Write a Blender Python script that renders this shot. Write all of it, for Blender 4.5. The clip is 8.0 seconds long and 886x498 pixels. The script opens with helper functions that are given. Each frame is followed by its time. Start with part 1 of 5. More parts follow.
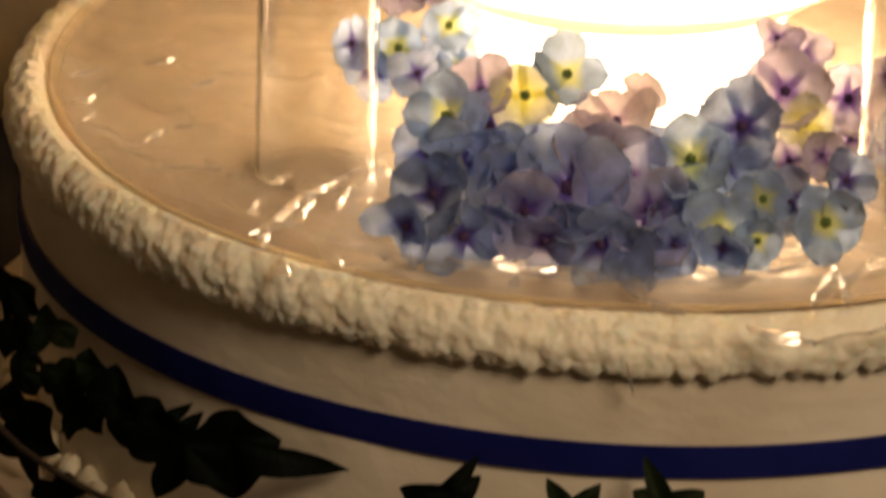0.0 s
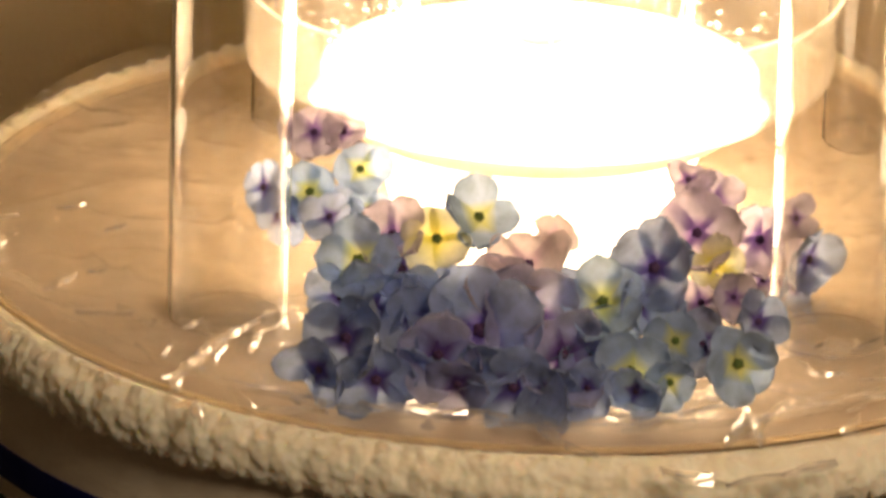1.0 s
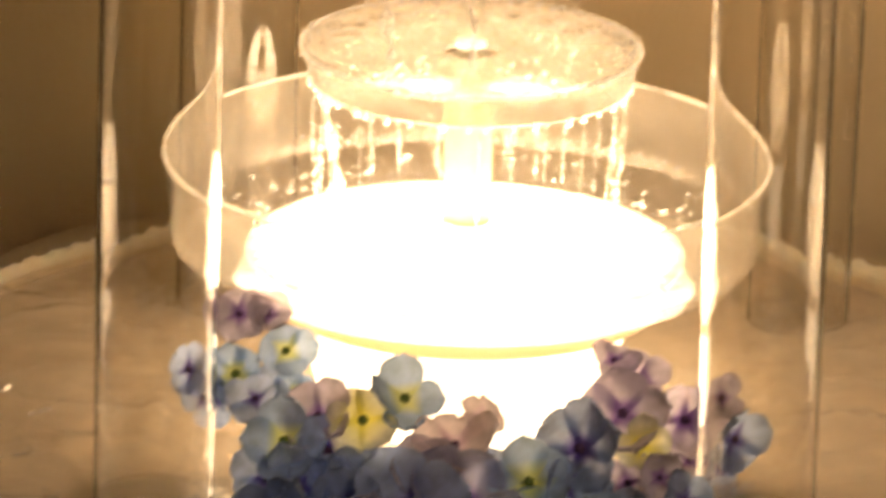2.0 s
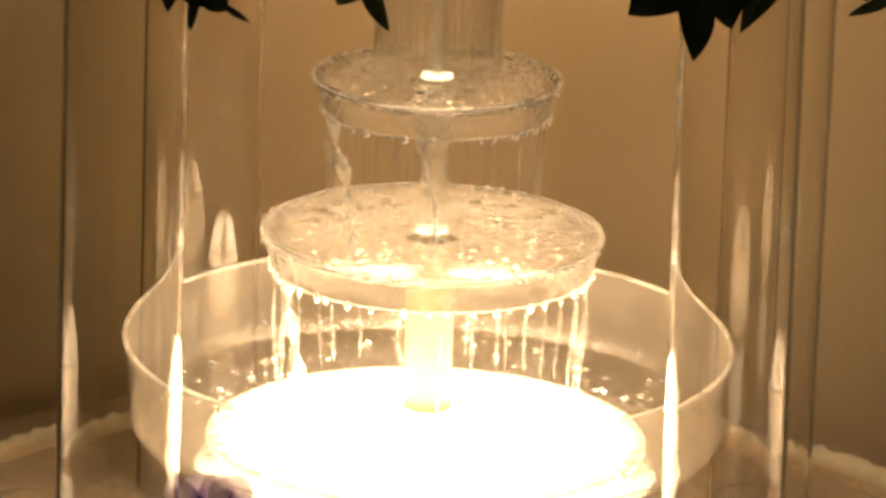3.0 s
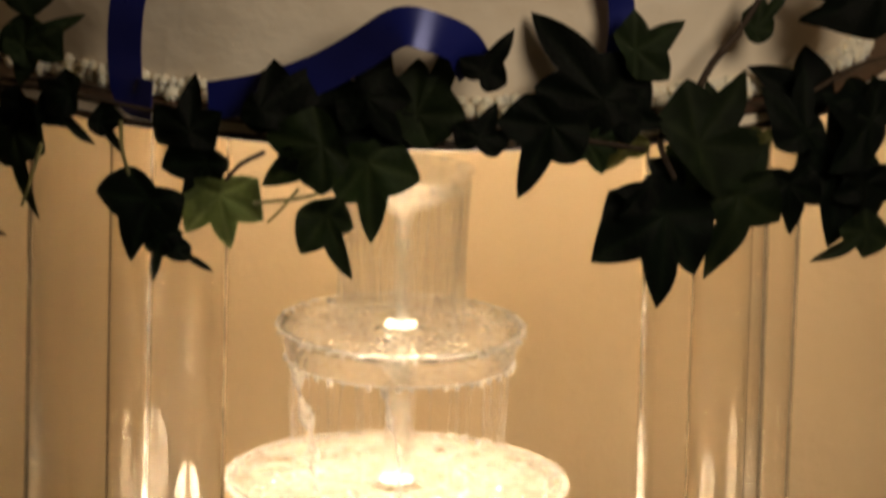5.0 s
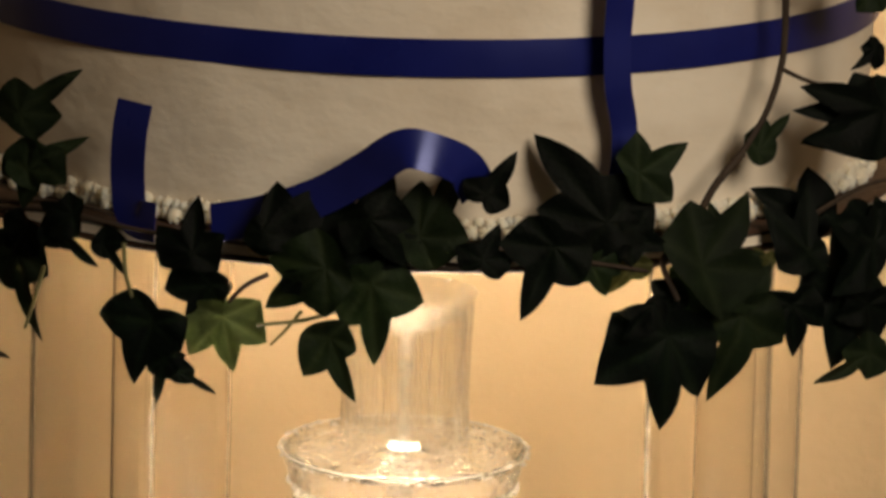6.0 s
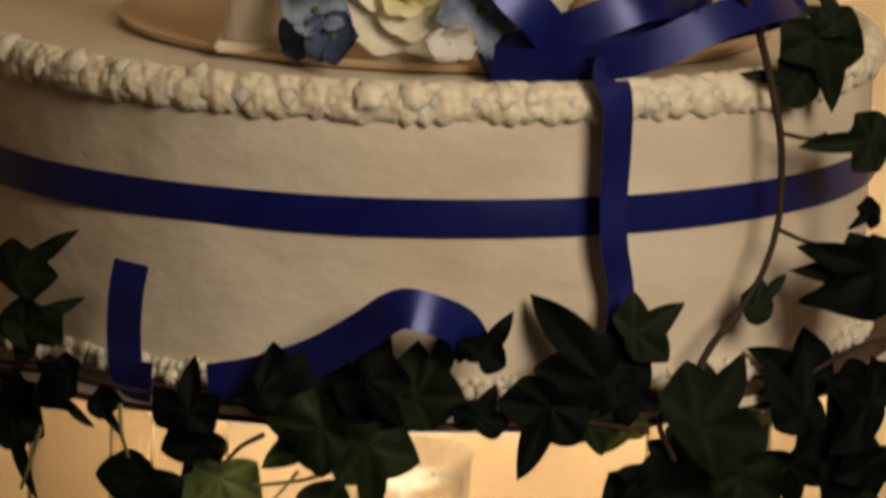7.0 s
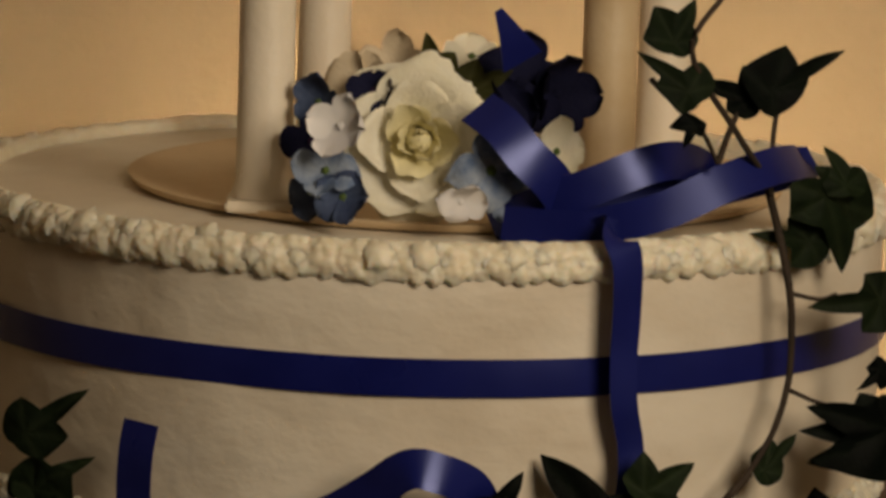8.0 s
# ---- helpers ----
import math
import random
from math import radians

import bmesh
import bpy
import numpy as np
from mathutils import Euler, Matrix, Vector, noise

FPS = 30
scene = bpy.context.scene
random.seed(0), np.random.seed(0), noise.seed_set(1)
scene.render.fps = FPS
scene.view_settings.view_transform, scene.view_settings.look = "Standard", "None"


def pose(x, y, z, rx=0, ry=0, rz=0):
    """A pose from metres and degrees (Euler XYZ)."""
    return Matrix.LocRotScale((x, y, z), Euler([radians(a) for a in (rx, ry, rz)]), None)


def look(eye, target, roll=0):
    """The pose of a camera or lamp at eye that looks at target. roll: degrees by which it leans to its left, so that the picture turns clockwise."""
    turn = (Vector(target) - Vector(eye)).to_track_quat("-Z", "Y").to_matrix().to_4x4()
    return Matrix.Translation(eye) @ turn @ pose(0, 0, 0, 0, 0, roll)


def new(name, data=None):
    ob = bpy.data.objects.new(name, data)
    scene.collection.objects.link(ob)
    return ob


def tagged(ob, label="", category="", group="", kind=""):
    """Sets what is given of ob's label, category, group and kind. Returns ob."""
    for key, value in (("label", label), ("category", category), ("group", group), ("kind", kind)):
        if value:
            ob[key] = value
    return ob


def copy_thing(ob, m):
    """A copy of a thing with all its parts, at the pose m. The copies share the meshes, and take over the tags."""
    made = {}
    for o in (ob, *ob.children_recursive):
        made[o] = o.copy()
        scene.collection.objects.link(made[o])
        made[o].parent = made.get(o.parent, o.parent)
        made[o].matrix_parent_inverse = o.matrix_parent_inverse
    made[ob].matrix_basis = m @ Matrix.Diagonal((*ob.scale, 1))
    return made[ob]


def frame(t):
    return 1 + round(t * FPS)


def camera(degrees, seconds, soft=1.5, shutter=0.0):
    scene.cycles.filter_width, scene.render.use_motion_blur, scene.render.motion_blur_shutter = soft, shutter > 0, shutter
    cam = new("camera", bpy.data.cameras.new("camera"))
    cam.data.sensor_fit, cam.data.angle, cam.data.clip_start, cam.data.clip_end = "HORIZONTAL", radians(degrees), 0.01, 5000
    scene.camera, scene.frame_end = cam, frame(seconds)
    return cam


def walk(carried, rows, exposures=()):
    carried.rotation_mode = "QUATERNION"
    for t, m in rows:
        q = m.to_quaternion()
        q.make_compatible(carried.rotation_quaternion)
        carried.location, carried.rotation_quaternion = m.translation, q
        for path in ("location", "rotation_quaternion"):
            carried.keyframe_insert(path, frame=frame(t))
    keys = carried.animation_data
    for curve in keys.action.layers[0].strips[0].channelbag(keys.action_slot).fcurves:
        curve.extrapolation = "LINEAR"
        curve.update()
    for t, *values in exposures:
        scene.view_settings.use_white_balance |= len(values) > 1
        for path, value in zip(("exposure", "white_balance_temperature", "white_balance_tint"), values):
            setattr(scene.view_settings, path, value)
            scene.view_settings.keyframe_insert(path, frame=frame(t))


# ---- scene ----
EYE = Vector((0.0, -1.9829, 1.6394))
cam = camera(9.954, 8.0, soft=3.2, shutter=0.4)
# seconds, turn, tilt and lean in degrees: a hand-held shot that tilts up from one spot
ROWS = [
    (0.0, -2.102, -22.612, 1.596),
    (0.2, -2.097, -22.119, 1.574),
    (0.5, -2.135, -22.006, 1.540),
    (0.7, -1.619, -21.636, 1.595),
    (1.0, -1.090, -20.971, 1.678),
    (1.2, -1.069, -20.559, 1.676),
    (1.5, -0.743, -19.593, 1.674),
    (1.7, -0.600, -19.353, 1.691),
    (2.0, -0.263, -18.905, 1.717),
    (2.1, 0.175, -18.522, 1.953),
    (2.2, 0.311, -17.949, 2.189),
    (3.3, 0.162, -16.776, 1.766),
    (3.5, 0.261, -16.763, 1.729),
    (4.0, 0.039, -15.778, 1.428),
    (4.2, 0.099, -15.432, 1.533),
    (4.3, 0.190, -15.090, 1.585),
    (4.5, 0.338, -14.788, 1.690),
    (4.7, 0.407, -14.856, 1.669),
    (5.0, 0.464, -13.997, 1.637),
    (5.2, 0.310, -13.547, 1.656),
    (6.3, 0.404, -12.249, 1.537),
    (6.5, 0.302, -11.913, 1.535),
    (7.0, 0.381, -10.821, 1.506),
    (7.5, 0.370, -9.769, 1.450),
    (8.0, 0.219, -9.022, 1.528),
]


def heading(turn, tilt):
    a, b = radians(turn), radians(tilt)
    return Vector((math.sin(a) * math.cos(b), math.cos(a) * math.cos(b), math.sin(b)))


walk(cam, [(t, look(EYE, EYE + heading(a, b), lean)) for t, a, b, lean in ROWS],
     exposures=[(0.0, 0.98, 7000, 17), (0.5, 1.05, 6950, 17), (1.0, 1.0, 6850, 16), (1.5, 0.58, 6900, 15), (2.0, 0.22, 7150, 15), (3.3, -0.15, 7300, 15), (4.0, -0.08, 7000, 15),
                (4.5, 0.30, 6500, 14), (5.2, 0.72, 6050, 13), (6.3, 0.98, 5800, 12), (7.0, 0.95, 6050, 12), (8.0, 0.80, 6100, 11)])

scene.cycles.transparent_max_bounces = 32
scene.cycles.transmission_bounces = 20
scene.cycles.max_bounces = 20

# ---- light ----
world = bpy.data.worlds.new("room_air")
scene.world = world
world.use_nodes = True
world.node_tree.nodes["Background"].inputs["Color"].default_value = (1.0, 0.78, 0.5, 1)
world.node_tree.nodes["Background"].inputs["Strength"].default_value = 0.02

LAMP_POWER = 6.6      # the room's lamp, up on the right before the cake
GLOW = 56.0           # the fountain's lamp under its basin


def room_lamp(name, at, target, size, power, colour):
    data = bpy.data.lights.new(name, "AREA")
    data.shape, data.size, data.energy, data.color = "DISK", size, power, colour
    ob = new(name, data)
    ob.matrix_world = look(at, target)
    return ob


room_lamp("ceiling_lamp_light", (0.66, -1.22, 1.92), (0.0, -0.1, 1.2), 0.55, LAMP_POWER, (1.0, 0.79, 0.54))


# ---- materials ----
def nodes_of(name):
    m = bpy.data.materials.new(name)
    m.use_nodes = True
    nt = m.node_tree
    for n in list(nt.nodes):
        nt.nodes.remove(n)
    return m, nt, nt.nodes.new("ShaderNodeOutputMaterial")


def node(nt, kind, **values):
    n = nt.nodes.new(kind)
    for key, value in values.items():
        n.inputs[key.replace("_", " ")].default_value = value
    return n


def rgba(c):
    return (c[0], c[1], c[2], 1.0)


def blend(nt, low, high, factor):
    mix = nt.nodes.new("ShaderNodeMix")
    mix.data_type = "RGBA"
    for socket, value in ((mix.inputs["A"], low), (mix.inputs["B"], high)):
        if isinstance(value, tuple):
            socket.default_value = rgba(value)
        else:
            nt.links.new(value, socket)
    nt.links.new(factor, mix.inputs["Factor"])
    return mix.outputs["Result"]


def spread(nt, scale, low, high, detail=4.0, stretch=(1, 1, 1)):
    """Noise in object space, mapped from low..high to 0..1."""
    place = nt.nodes.new("ShaderNodeTexCoord")
    fit = nt.nodes.new("ShaderNodeMapping")
    fit.inputs["Scale"].default_value = stretch
    nt.links.new(place.outputs["Object"], fit.inputs["Vector"])
    n = node(nt, "ShaderNodeTexNoise", Scale=scale, Detail=detail)
    nt.links.new(fit.outputs["Vector"], n.inputs["Vector"])
    r = node(nt, "ShaderNodeMapRange", From_Min=low, From_Max=high)
    nt.links.new(n.outputs["Fac"], r.inputs["Value"])
    return r.outputs["Result"]


def surface(name, colour, second, rough=0.6, scale=30.0, fine=300.0, bump=0.0006, vary=0.0, stretch=(1, 1, 1),
            sheen=0.0, sss=0.0, coat=0.0, aniso=0.0, deep=0.05, spec=0.5, tint=(1, 1, 1)):
    m, nt, out = nodes_of(name)
    big = spread(nt, scale, 0.35, 0.65, stretch=stretch)
    small = spread(nt, fine, 0.3, 0.7, stretch=stretch)
    col = blend(nt, colour, second, big)
    if vary:
        info = nt.nodes.new("ShaderNodeObjectInfo")
        shift = node(nt, "ShaderNodeMapRange", To_Min=1 - vary, To_Max=1 + vary)
        nt.links.new(info.outputs["Random"], shift.inputs["Value"])
        hsv = nt.nodes.new("ShaderNodeHueSaturation")
        nt.links.new(shift.outputs["Result"], hsv.inputs["Value"])
        nt.links.new(col, hsv.inputs["Color"])
        col = hsv.outputs["Color"]
    p = node(nt, "ShaderNodeBsdfPrincipled", Roughness=rough)
    nt.links.new(col, p.inputs["Base Color"])
    if sheen:
        p.inputs["Sheen Weight"].default_value = sheen
        p.inputs["Sheen Roughness"].default_value = 0.4
    if sss:
        p.inputs["Subsurface Weight"].default_value = sss
        p.inputs["Subsurface Scale"].default_value = deep
        p.inputs["Subsurface Radius"].default_value = (0.005, 0.0043, 0.0036)
    p.inputs["Coat Weight"].default_value = coat
    p.inputs["Specular IOR Level"].default_value = spec
    p.inputs["Specular Tint"].default_value = rgba(tint)
    p.inputs["Anisotropic"].default_value = aniso
    rr = node(nt, "ShaderNodeMapRange", To_Min=max(rough - 0.08, 0.02), To_Max=min(rough + 0.08, 1))
    nt.links.new(small, rr.inputs["Value"])
    nt.links.new(rr.outputs["Result"], p.inputs["Roughness"])
    if bump:
        b = node(nt, "ShaderNodeBump", Strength=0.6, Distance=bump)
        nt.links.new(small, b.inputs["Height"])
        nt.links.new(b.outputs["Normal"], p.inputs["Normal"])
    nt.links.new(p.outputs["BSDF"], out.inputs["Surface"])
    return m


def clear(name, milky=0.06, tint=(0.97, 0.96, 0.93), rough=0.04, ior=1.49, bump=0.0, scale=80.0, stretch=(1, 1, 1), milk=(0.85, 0.83, 0.78), thru=0.5):
    """Thin clear plastic, film or water: straight through, with the gloss that its angle gives, and a trace of haze."""
    m, nt, out = nodes_of(name)
    straight = node(nt, "ShaderNodeBsdfTransparent", Color=rgba(tint))
    haze = nt.nodes.new("ShaderNodeMixShader")
    haze.inputs[0].default_value = thru
    nt.links.new(node(nt, "ShaderNodeBsdfDiffuse", Color=rgba(milk)).outputs[0], haze.inputs[1])
    nt.links.new(node(nt, "ShaderNodeBsdfTranslucent", Color=rgba(milk)).outputs[0], haze.inputs[2])
    body = nt.nodes.new("ShaderNodeMixShader")
    veil = spread(nt, scale, 0.3, 0.7, stretch=stretch)
    amount = node(nt, "ShaderNodeMapRange", To_Min=milky * 0.5, To_Max=milky * 1.5)
    nt.links.new(veil, amount.inputs["Value"])
    nt.links.new(amount.outputs["Result"], body.inputs[0])
    nt.links.new(straight.outputs[0], body.inputs[1])
    nt.links.new(haze.outputs[0], body.inputs[2])
    gloss = node(nt, "ShaderNodeBsdfGlossy", Color=(1, 1, 1, 1), Roughness=rough)
    edge = node(nt, "ShaderNodeLayerWeight", Blend=0.5)
    steep = node(nt, "ShaderNodeMath")
    steep.operation = "POWER"
    steep.inputs[1].default_value = 5.0
    nt.links.new(edge.outputs["Facing"], steep.inputs[0])
    fres = node(nt, "ShaderNodeMapRange", To_Min=((ior - 1) / (ior + 1)) ** 2, To_Max=1.0)
    nt.links.new(steep.outputs[0], fres.inputs["Value"])
    top = nt.nodes.new("ShaderNodeMixShader")
    nt.links.new(fres.outputs[0], top.inputs[0])
    nt.links.new(body.outputs[0], top.inputs[1])
    nt.links.new(gloss.outputs[0], top.inputs[2])
    if bump:
        b = node(nt, "ShaderNodeBump", Strength=1.0, Distance=bump)
        nt.links.new(veil, b.inputs["Height"])
        nt.links.new(b.outputs["Normal"], gloss.inputs["Normal"])
        nt.links.new(b.outputs["Normal"], edge.inputs["Normal"])
    nt.links.new(top.outputs[0], out.inputs["Surface"])
    return m


def glass(name, tint, rough, ior, haze=0.0, bump=0.0):
    """Clear plastic or water that bends the light, with a share of white haze where bubbles or scratches sit in it."""
    m, nt, out = nodes_of(name)
    g = node(nt, "ShaderNodeBsdfPrincipled", Roughness=rough, IOR=ior)
    g.inputs["Base Color"].default_value = rgba(tint)
    g.inputs["Transmission Weight"].default_value = 1.0
    patches = spread(nt, 140.0, 0.35, 0.65)
    if bump:
        b = node(nt, "ShaderNodeBump", Strength=0.25, Distance=bump)
        nt.links.new(spread(nt, 200.0, 0.35, 0.65), b.inputs["Height"])
        nt.links.new(b.outputs["Normal"], g.inputs["Normal"])
    last = g
    if haze:
        white = nt.nodes.new("ShaderNodeMixShader")
        white.inputs[0].default_value = 0.5
        nt.links.new(node(nt, "ShaderNodeBsdfDiffuse", Color=(0.9, 0.88, 0.84, 1)).outputs[0], white.inputs[1])
        nt.links.new(node(nt, "ShaderNodeBsdfTranslucent", Color=(0.9, 0.88, 0.84, 1)).outputs[0], white.inputs[2])
        share = node(nt, "ShaderNodeMapRange", To_Min=haze * 0.15, To_Max=haze * 2.1)
        nt.links.new(patches, share.inputs["Value"])
        milk = nt.nodes.new("ShaderNodeMixShader")
        nt.links.new(share.outputs["Result"], milk.inputs[0])
        nt.links.new(last.outputs[0], milk.inputs[1])
        nt.links.new(white.outputs[0], milk.inputs[2])
        last = milk
    nt.links.new(last.outputs[0], out.inputs["Surface"])
    return m


def shining(name, colour, strength):
    m, nt, out = nodes_of(name)
    e = node(nt, "ShaderNodeEmission", Color=rgba(colour), Strength=strength)
    nt.links.new(e.outputs[0], out.inputs["Surface"])
    return m


def petal_paint(name, rim, heart, reach=0.55, thru=0.75):
    """Dyed silk: one colour at the heart, another at the rim, thin enough to let light through."""
    m, nt, out = nodes_of(name)
    place = nt.nodes.new("ShaderNodeUVMap")
    split = nt.nodes.new("ShaderNodeSeparateXYZ")
    nt.links.new(place.outputs["UV"], split.inputs[0])
    ramp = node(nt, "ShaderNodeMapRange", From_Min=0.15, From_Max=reach)
    nt.links.new(split.outputs["X"], ramp.inputs["Value"])
    mottled = blend(nt, rim, tuple(c * 0.72 for c in rim), spread(nt, 160.0, 0.35, 0.65))
    col = blend(nt, heart, mottled, ramp.outputs["Result"])
    info = nt.nodes.new("ShaderNodeObjectInfo")
    hsv = nt.nodes.new("ShaderNodeHueSaturation")
    turn = node(nt, "ShaderNodeMapRange", To_Min=0.8, To_Max=1.15)
    nt.links.new(info.outputs["Random"], turn.inputs["Value"])
    nt.links.new(turn.outputs["Result"], hsv.inputs["Value"])
    nt.links.new(col, hsv.inputs["Color"])
    front = node(nt, "ShaderNodeBsdfPrincipled", Roughness=0.85)
    back = nt.nodes.new("ShaderNodeBsdfTranslucent")
    mix = nt.nodes.new("ShaderNodeMixShader")
    mix.inputs[0].default_value = thru
    nt.links.new(hsv.outputs["Color"], front.inputs["Base Color"])
    nt.links.new(hsv.outputs["Color"], back.inputs["Color"])
    nt.links.new(front.outputs[0], mix.inputs[1])
    nt.links.new(back.outputs[0], mix.inputs[2])
    nt.links.new(mix.outputs[0], out.inputs["Surface"])
    return m


def leaf_paint(name, colour, vein):
    """Printed silk ivy: a darker blade, a paler midrib, a dull wax."""
    m, nt, out = nodes_of(name)
    place = nt.nodes.new("ShaderNodeUVMap")
    split = nt.nodes.new("ShaderNodeSeparateXYZ")
    nt.links.new(place.outputs["UV"], split.inputs[0])
    ramp = node(nt, "ShaderNodeMapRange", From_Min=0.0, From_Max=0.06, To_Min=0.55, To_Max=0.0)
    nt.links.new(split.outputs["X"], ramp.inputs["Value"])
    blade = blend(nt, colour, tuple(c * 0.55 for c in colour), spread(nt, 90.0, 0.35, 0.65))
    col = blend(nt, blade, vein, ramp.outputs["Result"])
    info = nt.nodes.new("ShaderNodeObjectInfo")
    hsv = nt.nodes.new("ShaderNodeHueSaturation")
    turn = node(nt, "ShaderNodeMapRange", To_Min=0.7, To_Max=1.25)
    nt.links.new(info.outputs["Random"], turn.inputs["Value"])
    nt.links.new(turn.outputs["Result"], hsv.inputs["Value"])
    nt.links.new(col, hsv.inputs["Color"])
    p = node(nt, "ShaderNodeBsdfPrincipled", Roughness=0.62, Specular_IOR_Level=0.18)
    b = node(nt, "ShaderNodeBump", Strength=0.5, Distance=0.0004)
    nt.links.new(spread(nt, 500.0, 0.3, 0.7), b.inputs["Height"])
    nt.links.new(b.outputs["Normal"], p.inputs["Normal"])
    nt.links.new(hsv.outputs["Color"], p.inputs["Base Color"])
    back = nt.nodes.new("ShaderNodeBsdfTranslucent")
    nt.links.new(hsv.outputs["Color"], back.inputs["Color"])
    mix = nt.nodes.new("ShaderNodeMixShader")
    mix.inputs[0].default_value = 0.15
    nt.links.new(p.outputs[0], mix.inputs[1])
    nt.links.new(back.outputs[0], mix.inputs[2])
    nt.links.new(mix.outputs[0], out.inputs["Surface"])
    return m


WALL = surface("wall_paint", (0.55, 0.43, 0.265), (0.515, 0.40, 0.242), 0.85, 3.0, 160.0, 0.0003)
ROOM = surface("room_paint", (0.50, 0.42, 0.31), (0.46, 0.38, 0.28), 0.9, 2.0, 120.0, 0.0005)
CEILING = surface("ceiling_paint", (0.72, 0.68, 0.60), (0.68, 0.63, 0.55), 0.9, 2.0, 90.0, 0.001)
CARPET = surface("carpet_pile", (0.10, 0.075, 0.05), (0.07, 0.05, 0.035), 0.95, 8.0, 400.0, 0.004)
CLOTH = surface("dark_cloth", (0.012, 0.012, 0.022), (0.02, 0.018, 0.026), 0.9, 20.0, 900.0, 0.0005)
FROSTING = surface("frosting", (0.84, 0.775, 0.645), (0.69, 0.605, 0.47), 0.52, 13.0, 36.0, 0.0011, stretch=(1, 1, 1.5), sss=0.15)
RUFFLE = surface("fluffy_frosting", (0.95, 0.89, 0.75), (0.91, 0.83, 0.67), 0.6, 90.0, 420.0, 0.0001, sss=1.0, deep=0.9)
PIPING = surface("piped_frosting", (0.89, 0.83, 0.67), (0.80, 0.72, 0.54), 0.5, 120.0, 300.0, 0.0001, vary=0.08, sss=0.9, deep=0.9)
SATIN = surface("blue_satin", (0.009, 0.013, 0.125), (0.006, 0.009, 0.10), 0.34, 40.0, 30.0, 0.0, spec=0.7, tint=(0.45, 0.52, 1.0))
BOARD = surface("dark_board_edge", (0.055, 0.025, 0.012), (0.03, 0.014, 0.008), 0.5, 60.0, 300.0, 0.0003)
PLATE = surface("ivory_plate", (0.61, 0.51, 0.385), (0.55, 0.45, 0.335), 0.5, 20.0, 200.0, 0.0002)
TAN_IVORY = surface("tan_ivory_plastic", (0.66, 0.53, 0.34), (0.50, 0.35, 0.17), 0.42, 22.0, 300.0, 0.0002)
TOP_PLATE = surface("tan_plate", (0.72, 0.56, 0.35), (0.66, 0.50, 0.30), 0.6, 20.0, 200.0, 0.0002)
IVORY = surface("ivory_plastic", (0.88, 0.80, 0.66), (0.82, 0.74, 0.59), 0.38, 25.0, 300.0, 0.0002, sss=0.1)
ROSE = surface("cream_silk", (0.92, 0.88, 0.72), (0.87, 0.82, 0.63), 0.75, 60.0, 700.0, 0.0003, vary=0.06, sheen=0.3, sss=0.3, deep=0.25)
ROSE_CORE = surface("rose_heart_silk", (0.82, 0.76, 0.48), (0.74, 0.68, 0.38), 0.75, 60.0, 700.0, 0.0003, vary=0.06)
PEARL = surface("white_silk", (0.80, 0.79, 0.78), (0.74, 0.73, 0.75), 0.7, 60.0, 60.0, 0.0, sss=0.2)
NAVY = surface("navy_silk", (0.006, 0.007, 0.030), (0.009, 0.010, 0.040), 0.85, 90.0, 700.0, 0.0004, vary=0.2, spec=0.2)
TAN_SILK = surface("tan_silk", (0.66, 0.57, 0.42), (0.56, 0.47, 0.33), 0.8, 60.0, 700.0, 0.0003)
SLATE_SILK = surface("slate_silk", (0.05, 0.075, 0.15), (0.025, 0.04, 0.10), 0.8, 120.0, 700.0, 0.0004, vary=0.25)
PALE_BLUE = surface("pale_blue_silk", (0.34, 0.40, 0.50), (0.12, 0.18, 0.32), 0.8, 120.0, 700.0, 0.0004, vary=0.25)
TWIG = surface("brown_stem", (0.036, 0.022, 0.011), (0.024, 0.015, 0.008), 0.85, 120.0, 600.0, 0.0004)
GREEN_STEM = surface("green_stem", (0.13, 0.12, 0.035), (0.09, 0.09, 0.03), 0.6, 120.0, 600.0, 0.0004)
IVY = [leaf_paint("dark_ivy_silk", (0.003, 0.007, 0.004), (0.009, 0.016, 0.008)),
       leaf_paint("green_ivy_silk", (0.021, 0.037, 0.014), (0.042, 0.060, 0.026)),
       leaf_paint("pale_ivy_silk", (0.15, 0.20, 0.07), (0.22, 0.27, 0.11)),
       leaf_paint("olive_leaf_silk", (0.10, 0.105, 0.028), (0.14, 0.14, 0.05))]
PETALS = [petal_paint("blue_petal", (0.43, 0.57, 0.81), (0.70, 0.74, 0.36), 0.42, 0.62),
          petal_paint("lilac_petal", (0.58, 0.60, 0.82), (0.20, 0.12, 0.36), 0.42, 0.8),
          petal_paint("yellow_white_petal", (0.84, 0.84, 0.66), (0.80, 0.76, 0.22), 0.75, 0.6),
          petal_paint("pale_lilac_petal", (0.66, 0.60, 0.74), (0.30, 0.19, 0.46), 0.38, 0.55),
          petal_paint("white_blue_petal", (0.48, 0.62, 0.82), (0.72, 0.76, 0.38), 0.50, 0.55),
          petal_paint("slate_blue_petal", (0.45, 0.56, 0.83), (0.17, 0.14, 0.42), 0.36, 0.72),
          petal_paint("pink_petal", (0.84, 0.73, 0.76), (0.70, 0.55, 0.64), 0.40, 0.6)]
EYES = [surface("green_eye", (0.10, 0.16, 0.03), (0.06, 0.10, 0.02), 0.7, 200.0, 800.0, 0.0003),
        surface("purple_eye", (0.06, 0.02, 0.09), (0.04, 0.012, 0.06), 0.7, 200.0, 800.0, 0.0003)]
TUBE = glass("clear_tube", (0.985, 0.975, 0.955), 0.0, 1.38)
